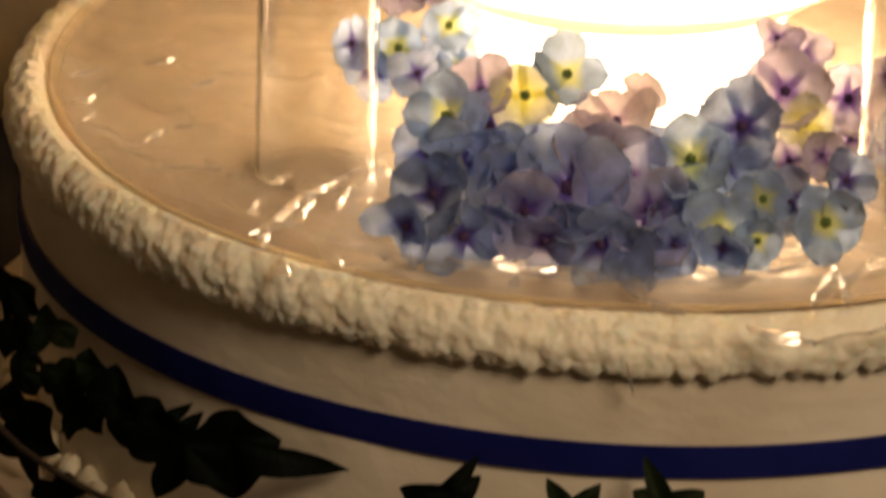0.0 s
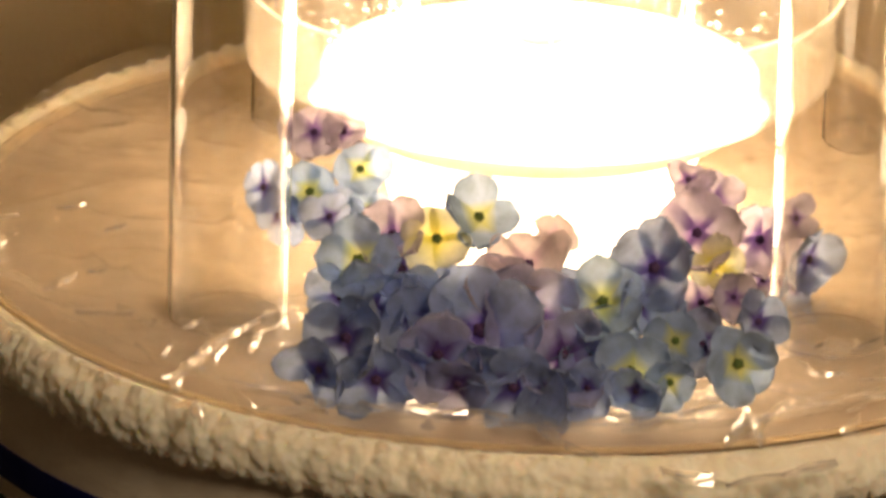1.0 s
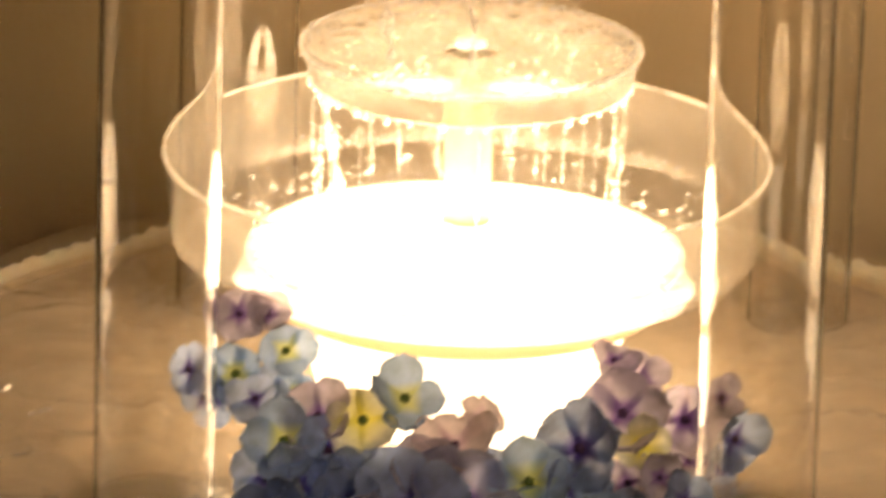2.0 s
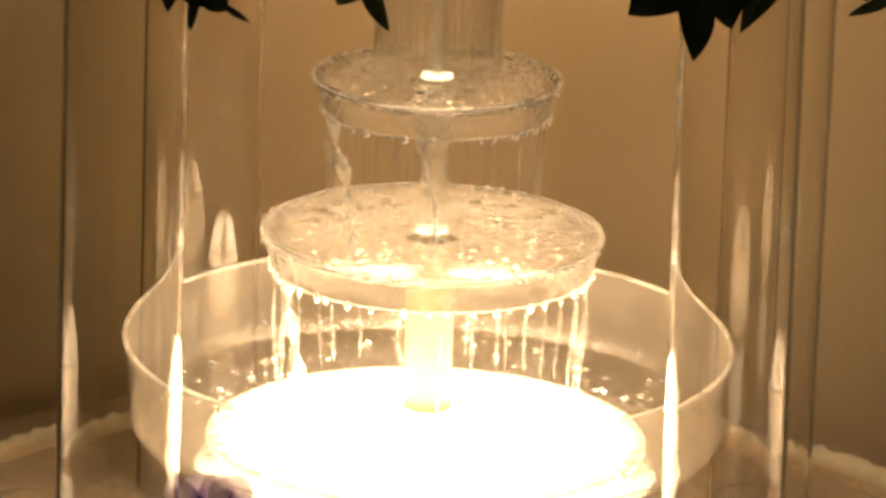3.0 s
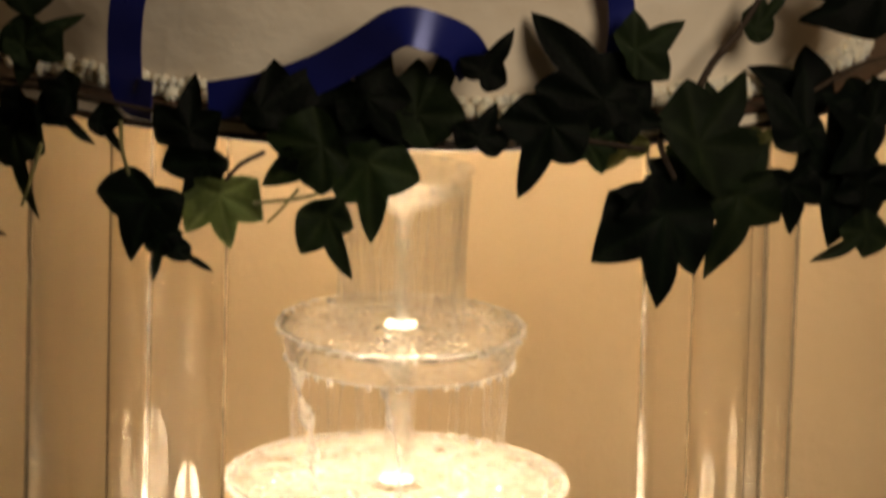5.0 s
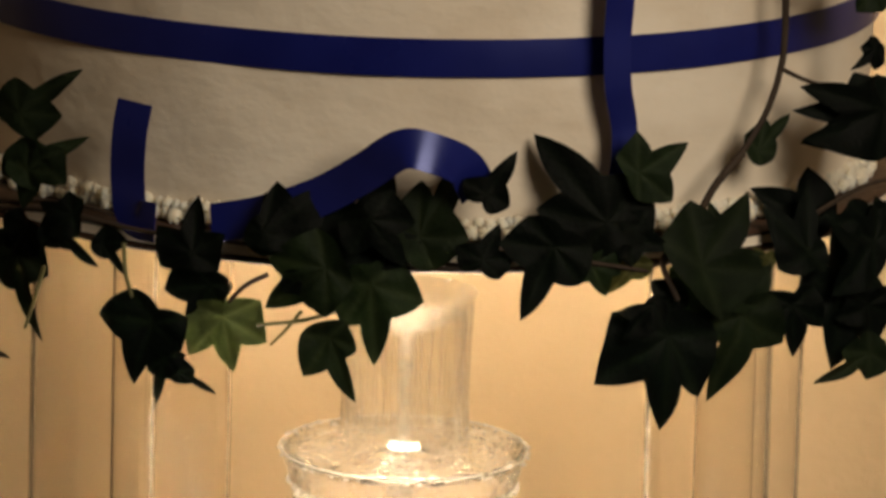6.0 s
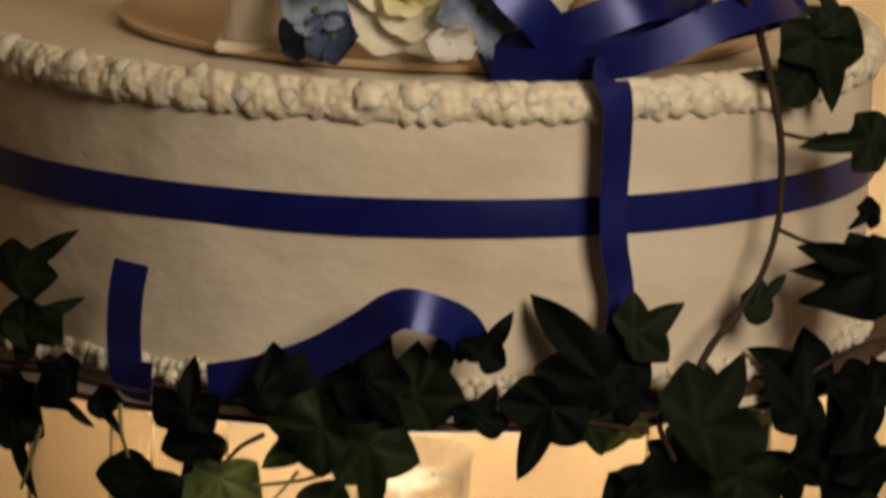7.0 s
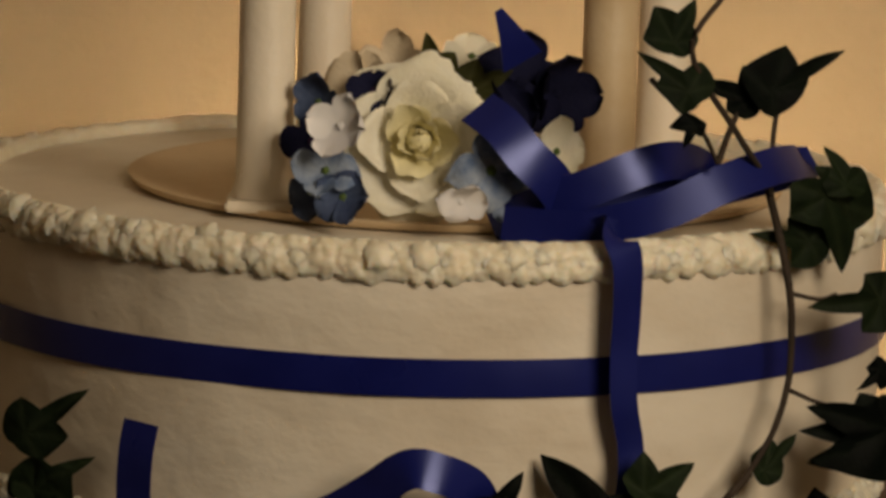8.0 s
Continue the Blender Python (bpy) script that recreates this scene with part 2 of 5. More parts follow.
PEG = clear("clear_peg", 0.012, (0.99, 0.985, 0.975), 0.08, 1.15)
BASIN_LOW = clear("clear_basin_bottom", 0.05, (0.98, 0.96, 0.93), 0.10, 1.35, scale=40.0)
BASIN = clear("frosted_basin", 0.12, (0.97, 0.95, 0.92), 0.16, 1.3, scale=40.0)
TIER = glass("clear_tier", (0.99, 0.98, 0.965), 0.01, 1.45, 0.075, 0.0010)
DROP_WATER = glass("water_bead", (0.99, 0.985, 0.975), 0.0, 1.33)
WATER = clear("water_sheet", 0.02, (0.99, 0.98, 0.96), 0.03, 1.33, 0.002, 140.0)
STREAM = clear("falling_water", 0.06, (0.99, 0.985, 0.975), 0.04, 1.6, 0.0006, 300.0, milk=(0.95, 0.93, 0.88))
CURTAIN = clear("water_curtain", 0.16, (0.99, 0.98, 0.96), 0.05, 1.33, 0.001, 300.0, (1, 1, 0.08))
SPLASH = clear("broken_water", 0.35, (0.99, 0.985, 0.975), 0.05, 1.6, 0.001, 300.0, milk=(0.95, 0.93, 0.88))
GLINT = clear("film_fold", 0.25, (0.98, 0.97, 0.95), 0.05, 2.9, milk=(0.92, 0.9, 0.86))
RIM = clear("basin_rim", 0.5, (0.99, 0.98, 0.96), 0.1, 1.49)
LIP = clear("translucent_lip", 1.4, (0.98, 0.95, 0.9), 0.3, 1.45, scale=12.0, milk=(0.95, 0.86, 0.70), thru=0.8)
CUP = clear("clear_cup", 0.2, (0.99, 0.98, 0.96), 0.05, 1.7, 0.0005, 200.0, milk=(0.95, 0.93, 0.88))
FILM = clear("plastic_film", 0.18, (0.99, 0.98, 0.96), 0.10, 1.5, 0.0002, 60.0)
CREAM_POST = surface("cream_post", (0.34, 0.28, 0.17), (0.30, 0.245, 0.14), 0.4, 60.0, 300.0, 0.0002)
RING = clear("cream_ring", 2.0, (0.98, 0.95, 0.9), 0.3, 1.3, scale=12.0, milk=(0.80, 0.69, 0.54), thru=0.35)


def lamp_glass(name, colour, strength, full, dim):
    """A lamp behind rippled glass: strongest inside the radius full, faint and broken beyond dim."""
    m, nt, out = nodes_of(name)
    place = nt.nodes.new("ShaderNodeTexCoord")
    flat = nt.nodes.new("ShaderNodeVectorMath")
    flat.operation = "MULTIPLY"
    flat.inputs[1].default_value = (1, 1, 0)
    nt.links.new(place.outputs["Object"], flat.inputs[0])
    far = nt.nodes.new("ShaderNodeVectorMath")
    far.operation = "LENGTH"
    nt.links.new(flat.outputs[0], far.inputs[0])
    ragged = node(nt, "ShaderNodeMath")
    ragged.operation = "MULTIPLY_ADD"
    nt.links.new(spread(nt, 260.0, 0.3, 0.7), ragged.inputs[0])
    ragged.inputs[1].default_value = 0.008
    nt.links.new(far.outputs["Value"], ragged.inputs[2])
    fall = node(nt, "ShaderNodeMapRange", From_Min=full, From_Max=dim, To_Min=strength, To_Max=2.5)
    fall.interpolation_type = "SMOOTHSTEP"
    nt.links.new(ragged.outputs[0], fall.inputs["Value"])
    e = node(nt, "ShaderNodeEmission", Color=rgba(colour))
    nt.links.new(fall.outputs["Result"], e.inputs["Strength"])
    nt.links.new(e.outputs[0], out.inputs["Surface"])
    return m


LIT_FLOOR = lamp_glass("lit_basin_floor", (1.0, 0.745, 0.46), GLOW, 0.066, 0.094)
LIT_BOWL = shining("lit_bowl", (1.0, 0.80, 0.52), GLOW * 0.13)
# emission for the discs that stand in for glints on the tiers
TIP_GLINT = shining("post_end_glint", (1.0, 0.82, 0.54), GLOW * 0.055)
LIT_SHELL = shining("lit_lamp_housing", (1.0, 0.80, 0.53), GLOW * 0.085)


# ---- building helpers ----
def thing(name, at, label, category, group="", kind=""):
    ob = new(name)
    ob.empty_display_size = 0.02
    ob.location = at
    return tagged(ob, label, category, group, kind)


def mesh_of(name, bm, material, smooth=True):
    bmesh.ops.recalc_face_normals(bm, faces=bm.faces)
    me = bpy.data.meshes.new(name)
    bm.to_mesh(me)
    bm.free()
    me.materials.append(material)
    for p in me.polygons:
        p.use_smooth = smooth
    if smooth:
        me.set_sharp_from_angle(angle=radians(55))
    return me


def part(name, bm, material, parent=None, label="", smooth=True):
    ob = new(name, mesh_of(name, bm, material, smooth) if isinstance(bm, bmesh.types.BMesh) else bm)
    ob.parent = parent
    return tagged(ob, label)


def box(bm, lo, hi, bevel=0.0):
    vs = bmesh.ops.create_cube(bm, size=1.0)["verts"]
    for v in vs:
        v.co = Vector([lo[i] + (v.co[i] + 0.5) * (hi[i] - lo[i]) for i in range(3)])
    if bevel:
        bmesh.ops.bevel(bm, geom=list({e for v in vs for e in v.link_edges}), offset=bevel, segments=2, affect="EDGES")
    return bm


def lathe(bm, profile, segs=64, closed=True, shift=None):
    """Turn (radius, height) pairs about z; closed joins the last to the first. shift(angle, r, z) may move each ring point outwards."""
    rings = []
    for r, z in profile:
        ring = []
        for k in range(segs):
            a = 2 * math.pi * k / segs
            q = r + (shift(a, r, z) if shift else 0)
            ring.append(bm.verts.new((q * math.sin(a), -q * math.cos(a), z)))
        rings.append(ring)
    n = len(rings)
    for i in range(n if closed else n - 1):
        a, b = rings[i], rings[(i + 1) % n]
        for k in range(segs):
            bm.faces.new((a[k], a[(k + 1) % segs], b[(k + 1) % segs], b[k]))
    return bm


def disc(bm, r, z, segs=48):
    vs = [bm.verts.new((r * math.sin(2 * math.pi * k / segs), -r * math.cos(2 * math.pi * k / segs), z)) for k in range(segs)]
    bm.faces.new(vs)
    return bm


def curve_through(points, steps):
    """A smooth line through the points."""
    pts = [Vector(p) for p in points]
    pts = [pts[0] * 2 - pts[1]] + pts + [pts[-1] * 2 - pts[-2]]
    line = []
    for i in range(1, len(pts) - 2):
        p0, p1, p2, p3 = pts[i - 1:i + 3]
        for k in range(steps):
            u = k / steps
            line.append(0.5 * (2 * p1 + (p2 - p0) * u + (2 * p0 - 5 * p1 + 4 * p2 - p3) * u * u + (3 * p1 - p0 - 3 * p2 + p3) * u ** 3))
    return line + [pts[-2]]


def sweep(bm, line, radius, segs=8):
    """A round rod along a line; radius(s) for s from 0 to 1."""
    rings, up = [], Vector((0.31, 0.2, 0.93)).normalized()
    for i, p in enumerate(line):
        d = (line[min(i + 1, len(line) - 1)] - line[max(i - 1, 0)]).normalized()
        side = d.cross(up).normalized()
        top = side.cross(d)
        r = radius(i / (len(line) - 1))
        rings.append([bm.verts.new(p + (side * math.cos(2 * math.pi * k / segs) + top * math.sin(2 * math.pi * k / segs)) * r) for k in range(segs)])
    for a, b in zip(rings, rings[1:]):
        for k in range(segs):
            bm.faces.new((a[k], a[(k + 1) % segs], b[(k + 1) % segs], b[k]))
    bm.faces.new(rings[0])
    bm.faces.new(rings[-1])
    return bm


def band(bm, line, width, facing, thick=0.0005, across=5, cup=0.0):
    """A ribbon along a line: facing(i, p) is the way its face looks; cup bows it across its width."""
    rows = []
    for i, p in enumerate(line):
        d = (line[min(i + 1, len(line) - 1)] - line[max(i - 1, 0)]).normalized()
        n = facing(i / (len(line) - 1), p)
        n = (n - d * n.dot(d)).normalized()
        s = d.cross(n)
        w = width(i / (len(line) - 1)) if callable(width) else width
        front, back = [], []
        for k in range(across):
            u = k / (across - 1) - 0.5
            q = p + s * (u * w) - n * (cup * w * 4 * u * u)
            front.append(bm.verts.new(q + n * thick / 2))
            back.append(bm.verts.new(q - n * thick / 2))
        rows.append(front + back[::-1])
    m = 2 * across
    for a, b in zip(rows, rows[1:]):
        for k in range(m):
            bm.faces.new((a[k], a[(k + 1) % m], b[(k + 1) % m], b[k]))
    bm.faces.new(rows[0])
    bm.faces.new(rows[-1])
    return bm


def outward(s, p):
    return Vector((p.x, p.y, 0.0)).normalized()

# ---- the room ----
TABLE_Z, WALL_Y = 0.75, 0.31


def slab(name, lo, hi, material, label):
    return tagged(part(name, box(bmesh.new(), lo, hi), material, None, "", False), label, kind="structure")


slab("floor", (-2.1, -3.6, -0.1), (2.1, WALL_Y + 0.1, 0.0), CARPET, "brown carpeted floor of the room")
slab("wall_back", (-2.1, WALL_Y, 0.0), (2.1, WALL_Y + 0.1, 2.5), WALL, "plain tan painted wall behind the cake")
slab("wall_left", (-2.1, -3.6, 0.0), (-2.0, WALL_Y, 2.5), ROOM, "plain tan painted side wall")
slab("wall_right", (2.0, -3.6, 0.0), (2.1, WALL_Y, 2.5), ROOM, "plain tan painted side wall")
slab("wall_front", (-2.0, -3.6, 0.0), (2.0, -3.5, 2.5), ROOM, "plain tan painted wall across the room")
slab("ceiling", (-2.1, -3.6, 2.5), (2.1, WALL_Y + 0.1, 2.6), CEILING, "plain off-white ceiling")

table = thing("table", (0, 0, 0), "cake table under a dark floor-length cloth", "table")
bm = bmesh.new()
box(bm, (-0.9, -0.62, TABLE_Z - 0.03), (0.9, WALL_Y - 0.01, TABLE_Z), 0.006)
part("tabletop", bm, CLOTH, table)
bm = bmesh.new()
line = [Vector((-0.905 + 1.81 * k / 160, -0.625 - 0.012 * math.sin(k * 0.9) - 0.006 * math.sin(k * 2.3), 0)) for k in range(161)]
rows = [[bm.verts.new((p.x, p.y - 0.02 * (TABLE_Z - z), z)) for p in line] for z in (0.01, 0.3, 0.6, TABLE_Z - 0.008)]
for a, b in zip(rows, rows[1:]):
    for k in range(160):
        bm.faces.new((a[k], a[k + 1], b[k + 1], b[k]))
bmesh.ops.solidify(bm, geom=bm.faces[:], thickness=0.002)
part("cloth_skirt", bm, CLOTH, table)
for x in (-0.82, 0.82):
    for y in (-0.54, 0.24):
        part("leg", box(bmesh.new(), (x - 0.03, y - 0.03, 0), (x + 0.03, y + 0.03, TABLE_Z - 0.03), 0.004), BOARD, table)


# ---- the cakes ----
def frosted_shift(seed, depth):
    def shift(a, r, z):
        q = Vector((math.sin(a) * 3.2 + seed, math.cos(a) * 3.2, z * 14))
        w = Vector((math.sin(a) * 9 + seed, math.cos(a) * 9, z * 60))
        return depth * (noise.noise(q) + 0.45 * noise.noise(w)) if r > 0.15 else 0
    return shift


def shell_into(bm, size, seed, m=None, fine=0.15):
    """One piped puff of icing: a lumpy drop with fine ruffles."""
    rng = random.Random(seed)
    p1, p2, n1 = rng.uniform(0, 6), rng.uniform(0, 6), rng.choice((5, 6, 7))
    rings = []
    for i in range(8):
        u = i / 7
        r = size * 0.52 * math.sqrt(max(1 - 0.97 * (1.85 * u - 0.85) ** 2, 0.02))
        ring = []
        for k in range(18):
            a = 2 * math.pi * k / 18
            q = r * (1 + 0.13 * math.cos(n1 * a + u * 2.4 + p1) + fine * math.cos(9 * a - u * 3 + p2) * u) * (1 + rng.uniform(-0.05, 0.05))
            ring.append(Vector((q * math.cos(a) + size * 0.16 * u * math.sin(p1), q * math.sin(a) + size * 0.1 * u * math.cos(p2), size * (u * 0.72 - 0.12) + rng.uniform(-0.02, 0.02) * size)))
        rings.append([bm.verts.new(m @ v if m else v) for v in ring])
    for a, b in zip(rings, rings[1:]):
        for k in range(18):
            bm.faces.new((a[k], a[(k + 1) % 18], b[(k + 1) % 18], b[k]))
    bm.faces.new(rings[0])
    bm.faces.new(rings[-1])
    return bm


def shell_border(cake, radius, z, count, size, lean, seed, joined=False, fine=0.15, paint=PIPING):
    """A ring of piped icing puffs, each leaning outwards by about lean degrees."""
    rng = random.Random(seed)
    kinds = [] if joined else [mesh_of("icing_shell", shell_into(bmesh.new(), size, seed + k, None, fine), PIPING) for k in range(9)]
    rest = bmesh.new()
    for k in range(count):
        a = 2 * math.pi * (k + rng.uniform(-0.3, 0.3)) / count
        r = radius + rng.uniform(-0.16, 0.16) * size
        s = rng.uniform(0.75, 1.22)
        m = (Matrix.Translation((r * math.sin(a), -r * math.cos(a), z + rng.uniform(-0.1, 0.1) * size)) @ Matrix.Rotation(a, 4, "Z")
             @ Matrix.Rotation(radians(lean + rng.uniform(-18, 18)), 4, "X") @ Matrix.Rotation(rng.uniform(0, 6.28), 4, "Z") @ Matrix.Scale(s, 4))
        if joined:
            shell_into(rest, size, seed * 1000 + k, m, fine)
        else:
            part("icing_shell", kinds[rng.randrange(9)], None, cake).matrix_local = m
    if joined:
        tagged(part("icing_border", rest, paint, cake), kind="stuff")
    else:
        rest.free()
        rope = lathe(bmesh.new(), [(radius - 0.45 * size, z - 0.3 * size), (radius + 0.2 * size, z - 0.25 * size), (radius + 0.25 * size, z + 0.1 * size), (radius, z + 0.25 * size), (radius - 0.45 * size, z + 0.12 * size)],
                     220, True, lambda a, r, zz: 0.12 * size * noise.noise(Vector((math.sin(a) * 40, math.cos(a) * 40, zz * 200))))
        part("icing_rope", rope, PIPING, cake)


def round_cake(name, at, radius, height, label, seed):
    cake = thing(name, at, label, "cake")
    bm = bmesh.new()
    n = 12
    side = [(radius, height * k / n) for k in range(n)]
    top = [(radius - 0.0008, height - 0.004), (radius - 0.003, height - 0.001), (radius - 0.008, height), (radius * 0.7, height), (radius * 0.35, height), (0.002, height)]
    lathe(bm, [(0.002, 0.0)] + side + top, 180, True, frosted_shift(seed, 0.0013))
    part("frosted_body", bm, FROSTING, cake)
    return cake


def ribbon_round(cake, radius, low, high):
    bm = bmesh.new()

    def wave(a, r, z):
        return 0.0006 * math.sin(5 * a + 1) + 0.0005 * noise.noise(Vector((math.sin(a) * 4, math.cos(a) * 4, z * 30)))
    mid = (low + high) / 2
    lathe(bm, [(radius, low), (radius + 0.0005, mid), (radius, high), (radius - 0.0007, high), (radius - 0.0002, mid), (radius - 0.0007, low)], 180, True, wave)
    part("ribbon_band", bm, SATIN, cake, "dark blue satin ribbon round the side")


LOW_TOP, LOW_R, LOW_X = 0.8885, 0.2575, 0.0085
low0 = TABLE_Z + 0.012
lower = round_cake("lower_cake", (LOW_X, 0, low0), LOW_R, LOW_TOP - low0, "large round white frosted cake with a blue satin ribbon", 1.0)
ribbon_round(lower, LOW_R + 0.0015, 0.8320 - low0, 0.8452 - low0)


def ruffle_border(cake, radius, z, lobes, scale=1.0, paint=RUFFLE):
    """One thick, soft ruffle of icing piped round the cake's top edge, its lower hem scalloped."""
    bm = bmesh.new()
    profile = [(-0.0135, -0.004, 0), (-0.0132, 0.003, 0.3), (-0.0112, 0.0062, 0.6), (-0.0075, 0.0078, 0.8), (-0.0035, 0.0080, 1.0), (0.0, 0.0066, 1.0), (0.0028, 0.0042, 1.0),
               (0.0045, 0.0012, 1.0), (0.0054, -0.0022, 1.0), (0.0056, -0.0055, 1.0), (0.0050, -0.0084, 0.9), (0.0034, -0.0106, 0.7), (0.0010, -0.0112, 0.4), (-0.0030, -0.0100, 0.0)]
    fine = []
    for one, two in zip(profile, profile[1:]):
        fine += [tuple(u + (v - u) * j / 4 for u, v in zip(one, two)) for j in range(4)]
    segs, rings = 1800, []
    for dr0, dz0, w in fine + profile[-1:]:
        ring = []
        for k in range(segs):
            a = 2 * math.pi * k / segs
            c = Vector((math.sin(a), -math.cos(a), 0))
            drift = 2.2 * noise.noise(c * 9 + Vector((0, 0, 2.0))) + 1.1 * noise.noise(c * 30 + Vector((0, 0, dz0 * 60)))
            lobe = abs(math.sin(0.5 * lobes * a + drift + 40 * dz0)) ** 0.7
            deep = 0.8 + 0.5 * noise.noise(c * 45)
            dr, dz = scale * dr0 * (1.2 if dr0 > 0 else 0.84), scale * dz0 * 1.1
            p = c * (radius + dr)
            lump = 0.55 - noise.voronoi(Vector((p.x * 125, p.y * 125, dz * 125)))[0][0] ** 1.3
            lump2 = 0.5 - noise.voronoi(Vector((p.x * 270, p.y * 270, dz * 270 + 7)))[0][0] ** 1.2
            fuzz = noise.noise(Vector((p.x * 420, p.y * 420, dz * 420)))
            out = w * (0.0026 * lump + 0.0012 * lump2 + 0.0004 * fuzz)
            hem = max(0.0, -dz - 0.004 * scale) / 0.007
            drop = -hem * (0.0026 * deep * (lobe - 0.55) + 0.0034 * lump)
            rise = 0.0022 * w * (lump + 0.5 * lump2) * max(0.0, dz + 0.004) / 0.012
            q = c * (radius + dr + out)
            ring.append(bm.verts.new((q.x, q.y, z + dz + drop + rise)))
        rings.append(ring)
    for a, b in zip(rings, rings[1:] + rings[:1]):
        for k in range(segs):
            bm.faces.new((a[k], a[(k + 1) % segs], b[(k + 1) % segs], b[k]))
    part("icing_ruffle", bm, paint, cake, "thick soft ruffle of cream icing")


ruffle_border(lower, LOW_R, LOW_TOP - 0.0015 - low0, 200)
shell_border(lower, LOW_R + 0.004, 0.004, 130, 0.0135, 70, 9, True)
board = thing("cake_board", (LOW_X, 0, TABLE_Z), "round dark-edged board under the large lower cake tier", "cake board")
part("disc", lathe(bmesh.new(), [(0.002, 0.001), (0.289, 0.001), (0.29, 0.003), (0.29, 0.010), (0.289, 0.012), (0.002, 0.012)], 128), PLATE, board)

UP0, UP_TOP, UP_R = 1.2385, 1.350, 0.1805
upper = round_cake("upper_cake", (0, 0.001, UP0), UP_R, UP_TOP - UP0,
                   "round white frosted cake with blue ribbon on a raised plate", 7.0)
ribbon_round(upper, 0.1819, 1.2992 - UP0, 1.3131 - UP0)
ruffle_border(upper, UP_R - 0.001, UP_TOP - 0.0008 - UP0, 150, 0.66, PIPING)
shell_border(upper, UP_R - 0.0025, UP_TOP - 0.0022 - UP0, 140, 0.0102, 50, 5, False, 0.08)
shell_border(upper, UP_R + 0.0015, 0.003, 260, 0.0054, 70, 11, True, 0.3)
shell_border(upper, UP_R + 0.0005, 0.0065, 280, 0.0048, 60, 12, True, 0.3)
tray = thing("separator_plate", (0, 0, UP0 - 0.009), "dark-edged round plate on clear pillars under the upper cake tier", "cake plate")
part("disc", lathe(bmesh.new(), [(0.002, 0.0068), (0.1945, 0.0068), (0.1955, 0.008), (0.1945, 0.009), (0.002, 0.009)], 128), BOARD, tray, "dark brown board edge")
part("underside", lathe(bmesh.new(), [(0.002, 0.0022), (0.192, 0.0022), (0.1945, 0.003), (0.1945, 0.0064), (0.002, 0.0064)], 128), IVORY, tray, "pale plate rim")
part("lower_rim", lathe(bmesh.new(), [(0.180, 0.0002), (0.195, 0.0002), (0.1965, 0.001), (0.195, 0.002), (0.180, 0.002)], 128), BOARD, tray, "dark brown lower rim")

low_plate = thing("lower_separator_plate", (0.004, 0, LOW_TOP), "warm ivory plastic plate lying on the lower cake tier", "cake plate")
part("disc", lathe(bmesh.new(), [(0.002, 0.0005), (0.234, 0.0005), (0.2375, 0.0015), (0.2375, 0.004), (0.002, 0.004)], 128), PLATE, low_plate)
part("lip", lathe(bmesh.new(), [(0.2378, 0.002), (0.2400, 0.003), (0.2420, 0.0052), (0.2426, 0.0062), (0.2414, 0.0064), (0.2404, 0.0052), (0.2378, 0.0042)], 160), LIP, low_plate, "translucent upturned lip")
FLOOR_Z = LOW_TOP + 0.0052


# ---- clear pillars between the tiers ----
def clear_pillar(at):
    p = thing("clear_pillar", at, "tall clear plastic tube pillar standing on the lower plate", "pillar", "clear pillars under the upper cake")
    h = UP0 - 0.009 - at[2]
    part("tube", lathe(bmesh.new(), [(0.0240, 0.0), (0.0240, h), (0.0222, h), (0.0222, 0.0)], 56), TUBE, p)
    peg = bmesh.new()

    def ribs(a, r, z):
        return 0.0012 if math.cos(8 * a) > 0.7 else 0.0
    lathe(peg, [(0.017, 0.001), (0.017, 0.036), (0.0175, 0.040)], 64, False, ribs)
    part("peg", peg, PEG, p, "ribbed clear peg inside the tube's foot")
    return p


# the two in front lean in a little
first = clear_pillar((-0.120, -0.117, FLOOR_Z))
for x, y, lean in ((0.1175, -0.117, -0.65), (-0.098, 0.12, 0.0), (0.145, 0.12, 0.0)):
    copy_thing(first, pose(x, y, FLOOR_Z, 0, lean, 0))
first.rotation_euler = (0, radians(0.4), 0)

# ---- the fountain ----
fountain = thing("fountain", (0, 0, FLOOR_Z), "lit clear plastic table fountain with two water tiers", "fountain")
F0 = FLOOR_Z
part("lamp_housing", lathe(bmesh.new(), [(0.056, 0.0), (0.058, 0.002), (0.071, 0.940 - F0), (0.071, 0.9415 - F0), (0.06, 0.9415 - F0), (0.05, 0.0)], 64), LIT_SHELL, fountain, "glowing white lamp housing")
part("foot_ring", lathe(bmesh.new(), [(0.060, 0.9425 - F0), (0.0830, 0.942 - F0), (0.0845, 0.944 - F0), (0.0845, 0.949 - F0), (0.083, 0.9502 - F0), (0.060, 0.9502 - F0)], 80), RING, fountain, "milky ring under the basin")
basin = bmesh.new()
lathe(basin, [(0.1203, 0.968 - F0), (0.1235, 0.999 - F0), (0.1247, 1.0 - F0), (0.1247, 1.0012 - F0), (0.1235, 1.0019 - F0), (0.1222, 0.9995 - F0), (0.1186, 0.969 - F0)], 112)
basin = part("basin_wall", basin, BASIN, fountain, "frosted clear basin wall")
part("basin_rim", lathe(bmesh.new(), [(0.1228, 1.0022 - F0), (0.1246, 1.0022 - F0), (0.1252, 1.0030 - F0), (0.1246, 1.0037 - F0), (0.1230, 1.0036 - F0)], 112), RIM, fountain, "thickened basin rim")
bowl = bmesh.new()
